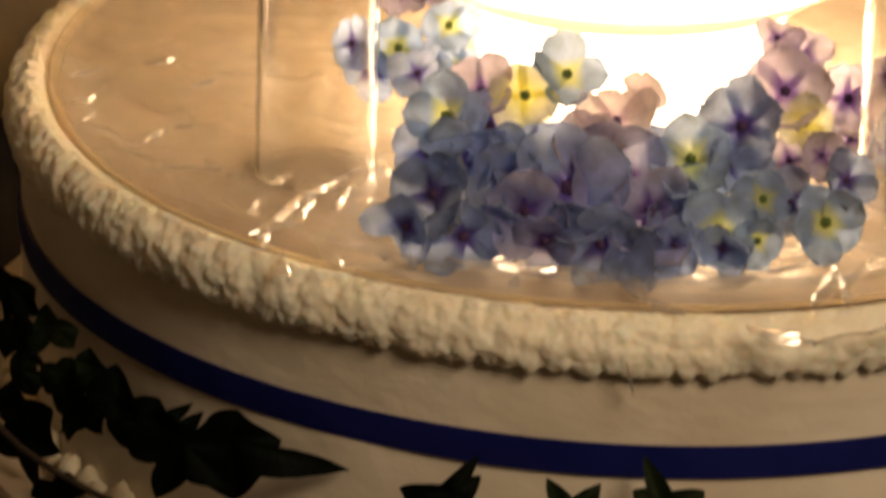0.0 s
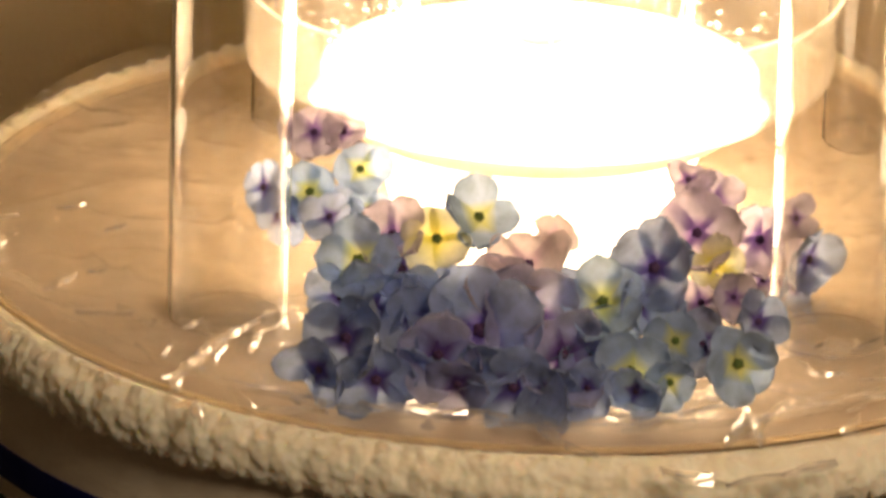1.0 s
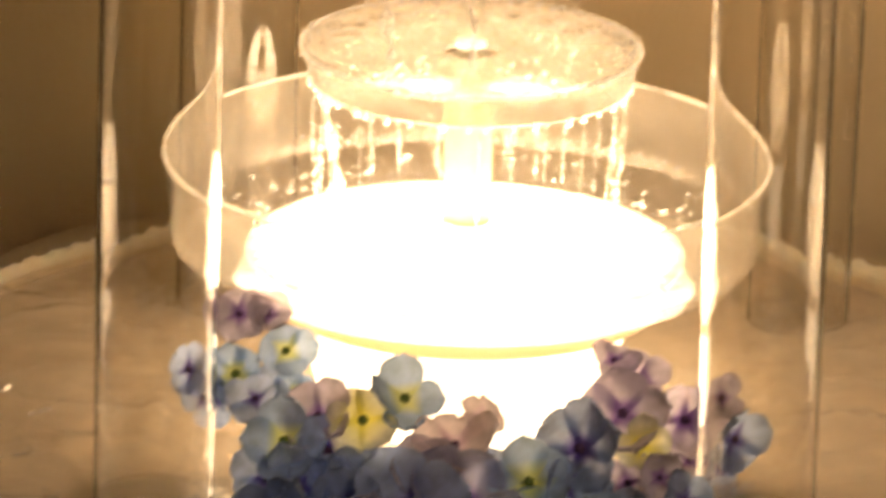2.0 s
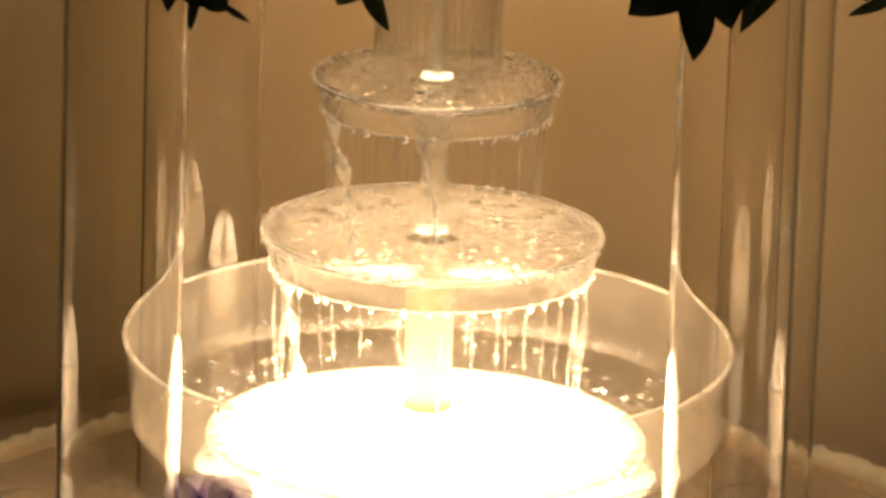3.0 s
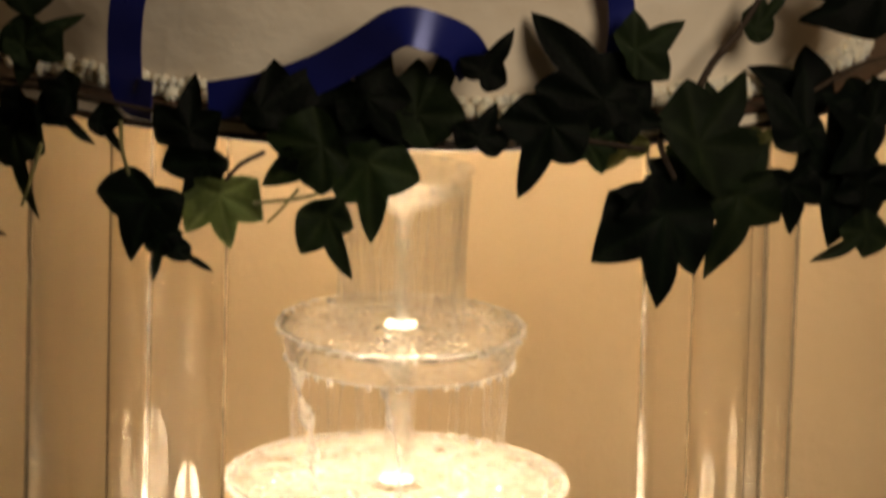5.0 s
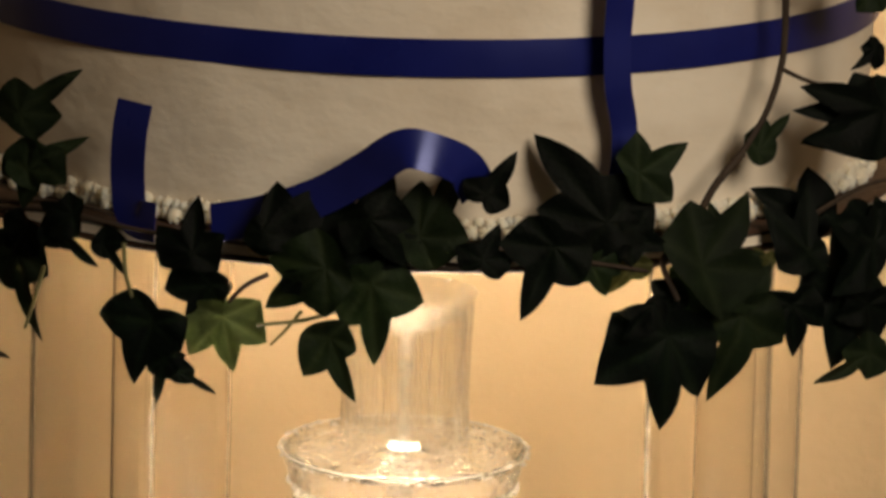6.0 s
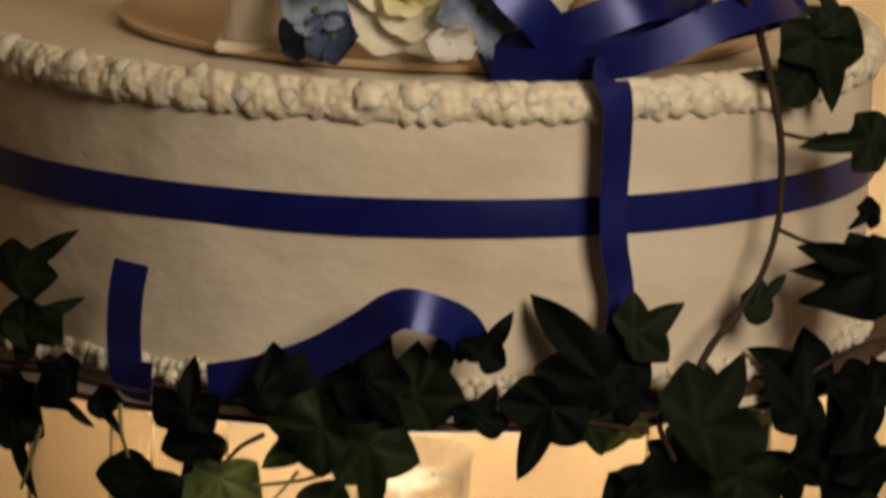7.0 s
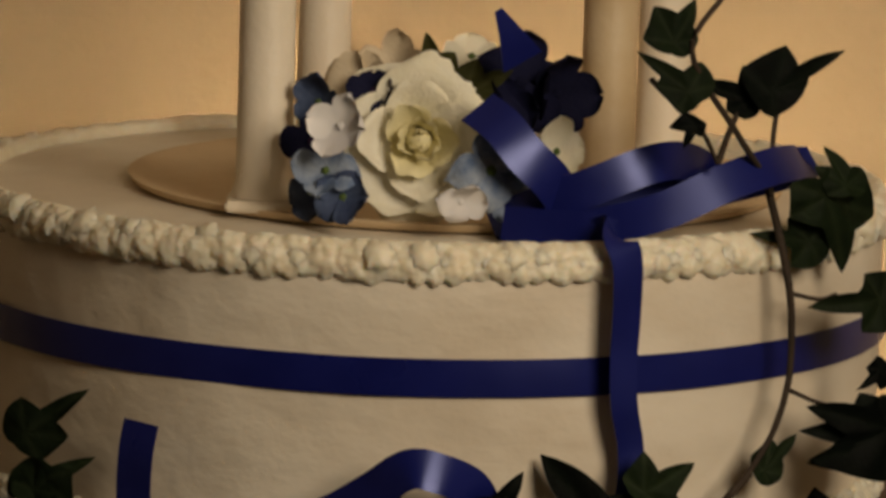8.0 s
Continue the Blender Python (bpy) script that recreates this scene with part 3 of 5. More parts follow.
lathe(bowl, [(0.083, 0.9505 - F0), (0.100, 0.9535 - F0), (0.114, 0.961 - F0), (0.1203, 0.9678 - F0), (0.1186, 0.9688 - F0), (0.1125, 0.963 - F0), (0.099, 0.9555 - F0), (0.083, 0.9525 - F0)], 112)
part("basin_bottom", bowl, BASIN_LOW, fountain, "clear rounded basin bottom")
dome = [(0.0905 - 0.08 * k / 12, 0.9605 + 0.0080 * (1 - ((0.0905 - 0.08 * k / 12) / 0.0905) ** 2) - F0) for k in range(13)]
part("lit_floor", lathe(bmesh.new(), dome, 96, False), LIT_FLOOR, fountain, "domed basin floor lit from below")
part("lit_bowl", lathe(bmesh.new(), [(0.0800, 0.9510 - F0), (0.0845, 0.9512 - F0), (0.0905, 0.9600 - F0), (0.0860, 0.9600 - F0)], 96), LIT_BOWL, fountain, "glowing bowl under the basin floor")
bm = bmesh.new()


rings = []
for i in range(26):
    r = 0.012 + 0.1055 * i / 25
    rings.append([bm.verts.new((r * math.sin(2 * math.pi * k / 90), -r * math.cos(2 * math.pi * k / 90),
                                0.9745 - F0 + 0.0011 * noise.noise(Vector((r * math.sin(2 * math.pi * k / 90) * 70, r * math.cos(2 * math.pi * k / 90) * 70, 3.0)))
                                + 0.0007 * math.sin((r - 0.06) * 900) * math.exp(-((r - 0.06) / 0.012) ** 2))) for k in range(90)])
for a, b in zip(rings, rings[1:]):
    for k in range(90):
        bm.faces.new((a[k], a[(k + 1) % 90], b[(k + 1) % 90], b[k]))
part("basin_water", bm, WATER, fountain, "rippled water in the basin")
part("centre_post", lathe(bmesh.new(), [(0.010, 0.954 - F0), (0.0095, 1.0435 - F0), (0.005, 1.0435 - F0), (0.005, 0.954 - F0)], 32), CREAM_POST, fountain, "milky centre post")
# small glowing discs added at each tier's centre, in place of bright glints
for z in (1.0486, 1.1134):
    part("post_end_glint", lathe(bmesh.new(), [(0.0012, z - F0), (0.0068, z - F0), (0.0068, z + 0.0003 - F0), (0.0012, z + 0.0004 - F0)], 40, True,
                               lambda a, r, zz: 0.0028 * noise.noise(Vector((math.sin(a) * 2.2, math.cos(a) * 2.2, 9.0))) * r / 0.0068), TIP_GLINT, fountain, "glowing disc added for the glint at the post's end")
part("upper_post", lathe(bmesh.new(), [(0.0068, 1.0500 - F0), (0.0062, 1.1125 - F0), (0.0047, 1.1125 - F0), (0.0052, 1.0500 - F0)], 32), PEG, fountain, "clear upper centre post")
part("post_flange", lathe(bmesh.new(), [(0.0102, 0.9676 - F0), (0.0195, 0.9676 - F0), (0.0198, 0.9715 - F0), (0.0190, 0.9730 - F0), (0.0102, 0.9736 - F0)], 6), RING, fountain, "six-sided flange at the post's foot", False)


def tier(radius, foot, top, deep, name):
    """An upturned dish: water runs over its rim and drips from holes along its skirt."""
    bm = bmesh.new()
    lathe(bm, [(foot - 0.002, top - deep), (foot, top - deep - 0.0006), (radius, top - 0.001), (radius + 0.0004, top), (radius - 0.0012, top + 0.0008),
               (radius - 0.003, top - 0.0012), (radius * 0.5, top - 0.0022), (0.011, top - 0.002), (0.011, top - 0.0035), (radius * 0.5, top - 0.0037), (foot - 0.003, top - 0.0034)], 96)
    part("tier", bm, TIER, fountain, name)
    for r, z in ((radius + 0.0006, top + 0.0004), (foot + 0.0002, top - deep - 0.0004)):
        part("rim_bead", lathe(bmesh.new(), [(r + 0.0005 * math.cos(k * math.pi / 3), z + 0.0005 * math.sin(k * math.pi / 3)) for k in range(6)], 96), RIM, fountain)
    rr = random.Random(int(radius * 1e4))

    def drop(a, q, z, s, flat, paint=DROP_WATER):
        bm = bmesh.new()
        for v in bmesh.ops.create_icosphere(bm, subdivisions=2, radius=s)["verts"]:
            v.co = Vector((v.co.x * 1.3, v.co.y * 1.3, v.co.z * flat))
        part("water_drop", bm, paint, fountain).location = (q * math.sin(a), -q * math.cos(a), z)
    for k in range(110):
        drop(rr.uniform(0, 6.28), radius * rr.uniform(0.4, 1.0), top, rr.uniform(0.0007, 0.0019), 0.7)
    for k in range(48):
        drop(2 * math.pi * (k + rr.uniform(-0.25, 0.25)) / 48, foot + 0.0004, top - deep - 0.001, rr.uniform(0.0006, 0.0014), 1.5, SPLASH)
    for k in range(80):
        drop(rr.uniform(0, 6.28), radius + 0.0004, top + 0.0006 - rr.choice((0, 0, 0.002)), rr.uniform(0.0006, 0.0014), 0.8, SPLASH)
    bm = bmesh.new()
    rings = []
    for i in range(14):
        r = 0.012 + (radius - 0.015) * i / 13
        rings.append([bm.verts.new((r * math.sin(2 * math.pi * k / 72), -r * math.cos(2 * math.pi * k / 72), top - 0.0002 + 0.0013 * noise.noise(Vector((r * math.sin(2 * math.pi * k / 72) * 140, r * math.cos(2 * math.pi * k / 72) * 140, radius * 90))))) for k in range(72)])
    for a, b in zip(rings, rings[1:]):
        for k in range(72):
            bm.faces.new((a[k], a[(k + 1) % 72], b[(k + 1) % 72], b[k]))
    part("tier_water", bm, WATER, fountain, "rippled water on the tier")


tier(0.0690, 0.0655, 1.0478 - F0, 0.0135, "wide clear lower tier")
tier(0.0497, 0.0455, 1.1127 - F0, 0.0130, "small clear upper tier")


def streams(count, radius, high, low, thin, seed, gaps=0.0):
    """Threads of falling water, each one a rod of uneven thickness."""
    rr = random.Random(seed)
    for k in range(count):
        a = 2 * math.pi * (k + rr.uniform(-0.3, 0.3)) / count
        if rr.random() < gaps:
            continue
        q = radius + rr.uniform(-0.0015, 0.001)
        w = thin * rr.uniform(0.6, 1.5)
        ph = rr.uniform(0, 6)
        line = [Vector(((q - 0.002 * u * u) * math.sin(a) + 0.0004 * math.sin(u * 7 + ph), -(q - 0.002 * u * u) * math.cos(a), high + (low - high) * u)) for u in [i / 9 for i in range(10)]]
        part("water_thread", sweep(bmesh.new(), line, lambda s: w * (1 + 0.35 * math.sin(s * 15 + ph)) * (1.25 - 0.5 * s), 6), STREAM, fountain)


part("stem_tube", lathe(bmesh.new(), [(0.0066, 1.0472 - F0), (0.0060, 1.052 - F0), (0.0058, 1.099 - F0), (0.0064, 1.1085 - F0), (0.0052, 1.1085 - F0), (0.0047, 1.098 - F0), (0.0049, 1.0472 - F0)], 32), CUP, fountain, "clear tube between the tiers")
streams(26, 0.0645, 1.034 - F0, 0.975 - F0, 0.0005, 2, 0.12)
streams(44, 0.0445, 1.099 - F0, 1.047 - F0, 0.00042, 4, 0.05)
streams(46, 0.0247, 1.172 - F0, 1.112 - F0, 0.0005, 6)
part("spout_cup", lathe(bmesh.new(), [(0.003, 1.1148 - F0), (0.0035, 1.158 - F0), (0.010, 1.1625 - F0), (0.0225, 1.168 - F0), (0.0275, 1.1765 - F0), (0.0285, 1.1778 - F0), (0.0262, 1.1765 - F0),
                                      (0.021, 1.1695 - F0), (0.009, 1.1640 - F0), (0.002, 1.160 - F0), (0.0015, 1.1148 - F0)], 64), CUP, fountain, "flared clear spout cup")
bm = bmesh.new()
lathe(bm, [(0.0265, 1.1745 - F0), (0.0258, 1.160 - F0), (0.0252, 1.140 - F0), (0.0256, 1.113 - F0)], 72, False, lambda a, r, z: 0.0006 * math.sin(23 * a) + 0.0004 * math.sin(41 * a + z * 300))
part("water_curtain", bm, CURTAIN, fountain, "thin curtain of falling water")
# two thicker splashes off the upper tier
bm = bmesh.new()
line = curve_through([(-0.041, -0.014, 1.101 - F0), (-0.040, -0.017, 1.088 - F0), (-0.0355, -0.02, 1.075 - F0), (-0.034, -0.02, 1.062 - F0), (-0.032, -0.02, 1.048 - F0)], 6)
part("splash", sweep(bm, line, lambda s: 0.0022 + 0.0014 * math.sin(s * 19), 8), SPLASH, fountain)

rr = random.Random(77)
for k in range(170):
    a, q, size = rr.uniform(0, 6.28), (0.117 if k % 2 else 0.093) * math.sqrt(rr.uniform(0.4, 1.0)), rr.uniform(0.0005, 0.0013)
    bm = bmesh.new()
    for v in bmesh.ops.create_icosphere(bm, subdivisions=2, radius=size)["verts"]:
        v.co = Vector((v.co.x * 1.3, v.co.y * 1.3, v.co.z * 0.8))
    part("water_drop", bm, SPLASH if k % 2 else DROP_WATER, fountain).location = (q * math.sin(a), -q * math.cos(a), 0.9755 - F0 + (rr.uniform(0, 0.008) if k % 3 == 0 else 0))
line = curve_through([(-0.006, -0.045, 1.099 - F0), (-0.003, -0.047, 1.085 - F0), (0.001, -0.046, 1.070 - F0), (0.0, -0.044, 1.05 - F0)], 6)
part("splash", sweep(bmesh.new(), line, lambda s: 0.0012 + 0.0008 * math.sin(s * 21 + 1), 8), SPLASH, fountain)
line = curve_through([(-0.058, -0.030, 1.033 - F0), (-0.056, -0.033, 1.018 - F0), (-0.052, -0.036, 1.0 - F0), (-0.050, -0.036, 0.976 - F0)], 6)
part("splash", sweep(bmesh.new(), line, lambda s: 0.0019 + 0.0013 * math.sin(s * 17 + 2), 8), SPLASH, fountain)


# ---- crumpled plastic film on the lower plate ----
CREASES = [(-0.140, -0.203, -0.106, -0.127), (-0.140, -0.200, -0.121, -0.163), (-0.140, -0.203, -0.135, -0.213), (-0.136, -0.196, -0.138, -0.213), (-0.129, -0.217, -0.125, -0.244), (-0.118, -0.205, -0.106, -0.229), (-0.106, -0.227, -0.080, -0.226), (-0.094, -0.214, -0.081, -0.225), (-0.081, -0.213, -0.080, -0.229), (-0.060, -0.219, -0.043, -0.216), (-0.045, -0.219, -0.020, -0.220), (-0.020, -0.219, -0.011, -0.225), (-0.041, -0.231, -0.041, -0.241), (-0.000, -0.230, 0.010, -0.248), (0.010, -0.247, 0.023, -0.258), (0.002, -0.230, 0.008, -0.237), (0.029, -0.227, 0.059, -0.212), (0.058, -0.212, 0.081, -0.196), (0.069, -0.247, 0.079, -0.206), (0.079, -0.206, 0.083, -0.246), (0.081, -0.233, 0.094, -0.199), (0.045, -0.268, 0.070, -0.281), (0.069, -0.282, 0.091, -0.269), (0.090, -0.270, 0.110, -0.254), (0.046, -0.272, 0.065, -0.273), (0.098, -0.265, 0.111, -0.257), (-0.112, -0.170, -0.108, -0.147), (-0.197, -0.113, -0.185, -0.093), (-0.167, -0.125, -0.159, -0.131), (-0.157, -0.142, -0.150, -0.140), (0.114, -0.230, 0.121, -0.210), (0.031, -0.235, 0.048, -0.222), (0.090, -0.106, 0.108, -0.095)]


def film_fold(p, q, wide, seed):
    """A low crumpled ridge in the film: a jagged strip of small tilted facets, tapering to its ends."""
    rr = random.Random(seed)
    bm = bmesh.new()
    n = max(4, int((q - p).length / 0.0055))
    side = Vector((p.y - q.y, q.x - p.x, 0)).normalized()
    bend = rr.uniform(-0.08, 0.08) * (q - p).length
    rows = []
    for i in range(n + 1):
        s = i / n
        w = wide * (0.2 + 0.8 * math.sin(math.pi * s)) * rr.uniform(0.55, 1.25)
        c = p.lerp(q, s) + side * (bend * math.sin(math.pi * s) + rr.uniform(-0.2, 0.2) * wide)
        rows.append([bm.verts.new(c + side * (w * u + rr.uniform(-0.15, 0.15) * w) + Vector((0, 0, h + rr.uniform(-0.08, 0.08) * w)))
                     for u, h in ((-1.0, -0.0016), (-0.35, -0.0002), (0.3, 0.0), (1.0, -0.0014))])
    for a, b in zip(rows, rows[1:]):
        for k in range(3):
            bm.faces.new((a[k], a[k + 1], b[k + 1]))
            bm.faces.new((a[k], b[k + 1], b[k]))
    return bm


def film_sheet():
    rr = random.Random(21)
    bm = bmesh.new()
    folds = [(rr.uniform(0, 6.28), rr.uniform(0.13, 0.24), rr.uniform(0, 3.14), rr.uniform(0.018, 0.05), rr.uniform(0.001, 0.004)) for _ in range(120)]
    rings = []
    for i in range(64):
        ring = []
        for k in range(520):
            a = 2 * math.pi * k / 520
            edge = 0.246 + 0.012 * noise.noise(Vector((math.sin(a) * 2.2, math.cos(a) * 2.2, 5.0)))
            r = 0.085 + (edge - 0.085) * i / 63
            x, y = r * math.sin(a), -r * math.cos(a)
            h = 0.0022 + 0.0022 * abs(noise.noise(Vector((x * 26, y * 26, 0.0)))) + 0.0018 * abs(noise.noise(Vector((x * 75, y * 75, 4.0))))
            for fa, fr, turn, long, high in folds:
                dx, dy = x - fr * math.sin(fa), y + fr * math.cos(fa)
                u, v = dx * math.cos(turn) + dy * math.sin(turn), -dx * math.sin(turn) + dy * math.cos(turn)
                if abs(u) < long and abs(v) < 0.0045:
                    h += high * (1 - abs(v) / 0.0045) * (1 - (u / long) ** 2)
            lip = max(0.0, (r - 0.243) / 0.012)
            ring.append(bm.verts.new((x, y, h * (1 - 0.6 * lip) + 0.0075 * min(1.0, max(0.0, (r - 0.226) / 0.015)))))
        rings.append(ring)
    for a, b in zip(rings, rings[1:]):
        for k in range(520):
            bm.faces.new((a[k], a[(k + 1) % 520], b[(k + 1) % 520], b[k]))
    film = thing("plastic_film", (0.004, 0, LOW_TOP + 0.0052), "crumpled clear plastic film spread over the lower plate", "plastic film")
    part("sheet", bm, FILM, film)
    for k, (x0, y0, x1, y1) in enumerate(CREASES):
        part("fold", film_fold(Vector((x0, y0, 0.0060)), Vector((x1, y1, 0.0060)), rr.uniform(0.0018, 0.0038), k), GLINT, film, "glossy crumpled fold", smooth=False)
    for _ in range(45):
        a, r, turn, long = rr.uniform(-1.5, 1.5), rr.uniform(0.175, 0.238), rr.uniform(0, 3.14), rr.uniform(0.004, 0.012)
        p, d = Vector((r * math.sin(a), -r * math.cos(a), 0.0055)), Vector((math.cos(turn), math.sin(turn), 0)) * long
        part("fold", film_fold(p - d, p + d, rr.uniform(0.0008, 0.0018), 100 + _), GLINT, film, "glossy crumpled fold", smooth=False)
    line = curve_through([Vector(p) - film.location for p in FILM_CORNER[1:]], 4)
    part("hanging_corner", sweep(bmesh.new(), line, lambda s: 0.0009 * (0.3 + 0.9 * math.sin(math.pi * s)), 4), GLINT, film, "hanging glossy corner", smooth=False)
    return film


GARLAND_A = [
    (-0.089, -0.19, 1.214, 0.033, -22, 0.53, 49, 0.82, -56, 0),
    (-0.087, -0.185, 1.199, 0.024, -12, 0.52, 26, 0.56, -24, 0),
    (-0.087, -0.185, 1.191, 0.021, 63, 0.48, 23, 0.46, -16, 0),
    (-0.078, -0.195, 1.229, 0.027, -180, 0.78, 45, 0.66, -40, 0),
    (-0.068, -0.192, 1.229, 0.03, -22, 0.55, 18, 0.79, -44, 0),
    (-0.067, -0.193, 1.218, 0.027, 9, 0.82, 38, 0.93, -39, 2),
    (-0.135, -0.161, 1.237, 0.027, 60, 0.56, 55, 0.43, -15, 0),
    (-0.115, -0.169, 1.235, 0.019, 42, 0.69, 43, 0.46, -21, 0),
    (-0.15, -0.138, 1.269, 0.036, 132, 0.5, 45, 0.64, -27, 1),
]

GARLAND_B = [
    (-0.147, -0.15, 1.251, 0.033, 125, 0.53, 36, 0.54, -18, 1),
    (-0.146, -0.142, 1.232, 0.044, 13, 0.51, 27, 0.54, -28, 1),
    (-0.159, -0.128, 1.184, 0.012, 65, 0.56, 16, 0.64, -37, 0),
    (-0.055, -0.203, 1.239, 0.025, 168, 0.38, 33, 1.39, -34, 0),
    (-0.014, -0.204, 1.233, 0.04, 173, 0.85, 45, 0.66, -38, 0),
    (-0.002, -0.204, 1.236, 0.047, 150, 0.63, 19, 0.53, -40, 1),
    (-0.023, -0.209, 1.239, 0.036, -54, 0.67, 39, 0.79, -30, 1),
    (-0.014, -0.204, 1.236, 0.039, 3, 0.63, 50, 0.66, -26, 1),
    (-0.03, -0.202, 1.214, 0.033, 21, 0.5, 27, 0.69, -39, 1),
]

GARLAND_C = [
    (0.025, -0.209, 1.259, 0.023, 145, 0.47, 72, 0.46, -61, 0),
    (0.077, -0.189, 1.24, 0.051, -144, 0.66, 29, 0.53, -60, 0),
    (0.076, -0.189, 1.245, 0.021, 72, 0.63, 55, 0.62, -53, 0),
    (0.055, -0.203, 1.25, 0.037, -24, 0.59, 40, 0.65, -52, 0),
    (0.084, -0.186, 1.237, 0.018, -37, 0.52, 49, 1.63, -34, 3),
    (0.077, -0.189, 1.265, 0.028, 117, 0.65, 47, 0.71, -53, 1),
    (0.1, -0.185, 1.224, 0.045, 139, 0.72, 32, 0.75, -41, 1),
    (0.153, -0.128, 1.232, 0.033, -129, 0.63, 41, 0.81, -49, 0),
    (0.096, -0.18, 1.217, 0.047, -2, 0.79, 21, 0.85, -43, 0),
]

GARLAND_D = [
    (0.093, -0.188, 1.221, 0.018, -76, 1.19, 30, 0.36, -17, 0),
    (0.124, -0.162, 1.218, 0.042, -14, 0.65, 56, 0.59, -46, 1),
    (0.159, -0.128, 1.22, 0.038, 0, 0.96, 40, 0.66, -53, 0),
    (0.179, -0.128, 1.192, 0.033, -69, 0.46, 37, 0.59, -19, 1),
    (0.178, -0.128, 1.229, 0.03, -120, 0.94, 64, 0.65, -56, 0),
    (-0.006, -0.204, 1.242, 0.021, -100, 0.71, 45, 0.9, -38, 0),
    (-0.018, -0.209, 1.257, 0.027, 38, 0.77, 37, 0.68, -49, 0),
    (0.118, -0.166, 1.236, 0.026, -22, 0.73, 49, 0.8, -48, 1),
    (0.141, -0.147, 1.216, 0.026, 8, 0.84, 42, 0.67, -56, 0),
]

GARLAND_E = [
    (0.172, -0.128, 1.212, 0.026, 5, 0.77, 47, 0.65, -62, 0),
    (0.171, -0.128, 1.246, 0.026, -22, 0.83, 56, 0.69, -46, 0),
    (-0.139, -0.149, 1.236, 0.021, -38, 0.7, 45, 0.7, -45, 0),
    (-0.04, -0.206, 1.233, 0.017, 23, 0.9, 47, 0.59, -58, 0),
    (0.064, -0.194, 1.237, 0.017, 30, 1.04, 45, 0.71, -62, 1),
    (0.182, -0.128, 1.28, 0.045, -108, 0.96, 27, 0.41, -40, 0),
    (0.182, -0.128, 1.277, 0.042, -86, 0.58, 16, 0.72, -32, 0),
    (0.135, -0.153, 1.227, 0.011, -130, 0.55, 57, 0.51, -39, 3),
    (0.117, -0.167, 1.211, 0.041, 180, 0.66, 48, 0.69, -46, 1),
]

GARLAND_F = [
    (0.149, -0.148, 1.223, 0.032, 175, 0.96, 39, 0.37, -37, 0),
    (0.16, -0.128, 1.209, 0.028, 170, 0.67, 87, 1.02, -43, 0),
    (-0.135, -0.153, 1.265, 0.027, -20, 0.62, 57, 0.86, -36, 1),
    (-0.119, -0.173, 1.242, 0.021, -101, 0.81, 38, 0.57, -40, 0),
    (0.102, -0.177, 1.221, 0.021, -70, 0.63, 27, 0.66, -40, 0),
    (-0.045, -0.199, 1.238, 0.022, -158, 0.72, 56, 0.97, -54, 0),
    (0.025, -0.209, 1.235, 0.018, 154, 0.64, 72, 0.76, -47, 0),
]

TRAIL_A = [
    (0.178, -0.128, 1.279, 0.039, -98, 0.94, 19, 0.59, -42, 0),
    (0.123, -0.154, 1.266, 0.026, 128, 0.7, 23, 0.5, -28, 1),
    (0.143, -0.13, 1.376, 0.041, 26, 0.87, 38, 0.43, -59, 1),
    (0.156, -0.128, 1.368, 0.02, -168, 0.83, 30, 0.72, -58, 1),
    (0.149, -0.123, 1.35, 0.032, -100, 0.57, 35, 0.57, -25, 1),
    (0.176, -0.128, 1.331, 0.038, -89, 0.54, 33, 0.45, -37, 1),
    (0.086, -0.173, 1.424, 0.024, 149, 0.78, 44, 0.54, -32, 1),
    (0.098, -0.171, 1.407, 0.029, -132, 0.6, 19, 0.52, -55, 1),
    (0.121, -0.151, 1.404, 0.024, -114, 0.53, 30, 0.66, -51, 0),
]

TRAIL_B = [
    (0.117, -0.158, 1.405, 0.046, 115, 0.58, 29, 0.52, -9, 0),
    (0.098, -0.166, 1.401, 0.012, -27, 0.56, 35, 0.95, -47, 0),
    (0.172, -0.128, 1.307, 0.015, -49, 0.71, 44, 0.54, -30, 0),
]

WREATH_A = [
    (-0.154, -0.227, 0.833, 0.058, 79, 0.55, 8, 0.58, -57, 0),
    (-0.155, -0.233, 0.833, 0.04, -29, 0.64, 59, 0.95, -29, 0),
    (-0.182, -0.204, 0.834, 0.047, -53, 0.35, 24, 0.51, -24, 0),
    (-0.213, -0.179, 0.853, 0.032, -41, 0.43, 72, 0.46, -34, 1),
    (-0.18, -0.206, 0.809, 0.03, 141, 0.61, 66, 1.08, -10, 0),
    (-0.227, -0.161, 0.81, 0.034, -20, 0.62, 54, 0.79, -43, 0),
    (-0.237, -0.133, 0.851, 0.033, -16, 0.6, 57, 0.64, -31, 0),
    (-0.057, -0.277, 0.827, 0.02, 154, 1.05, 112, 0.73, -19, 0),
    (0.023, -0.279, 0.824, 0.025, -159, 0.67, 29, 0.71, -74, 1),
]

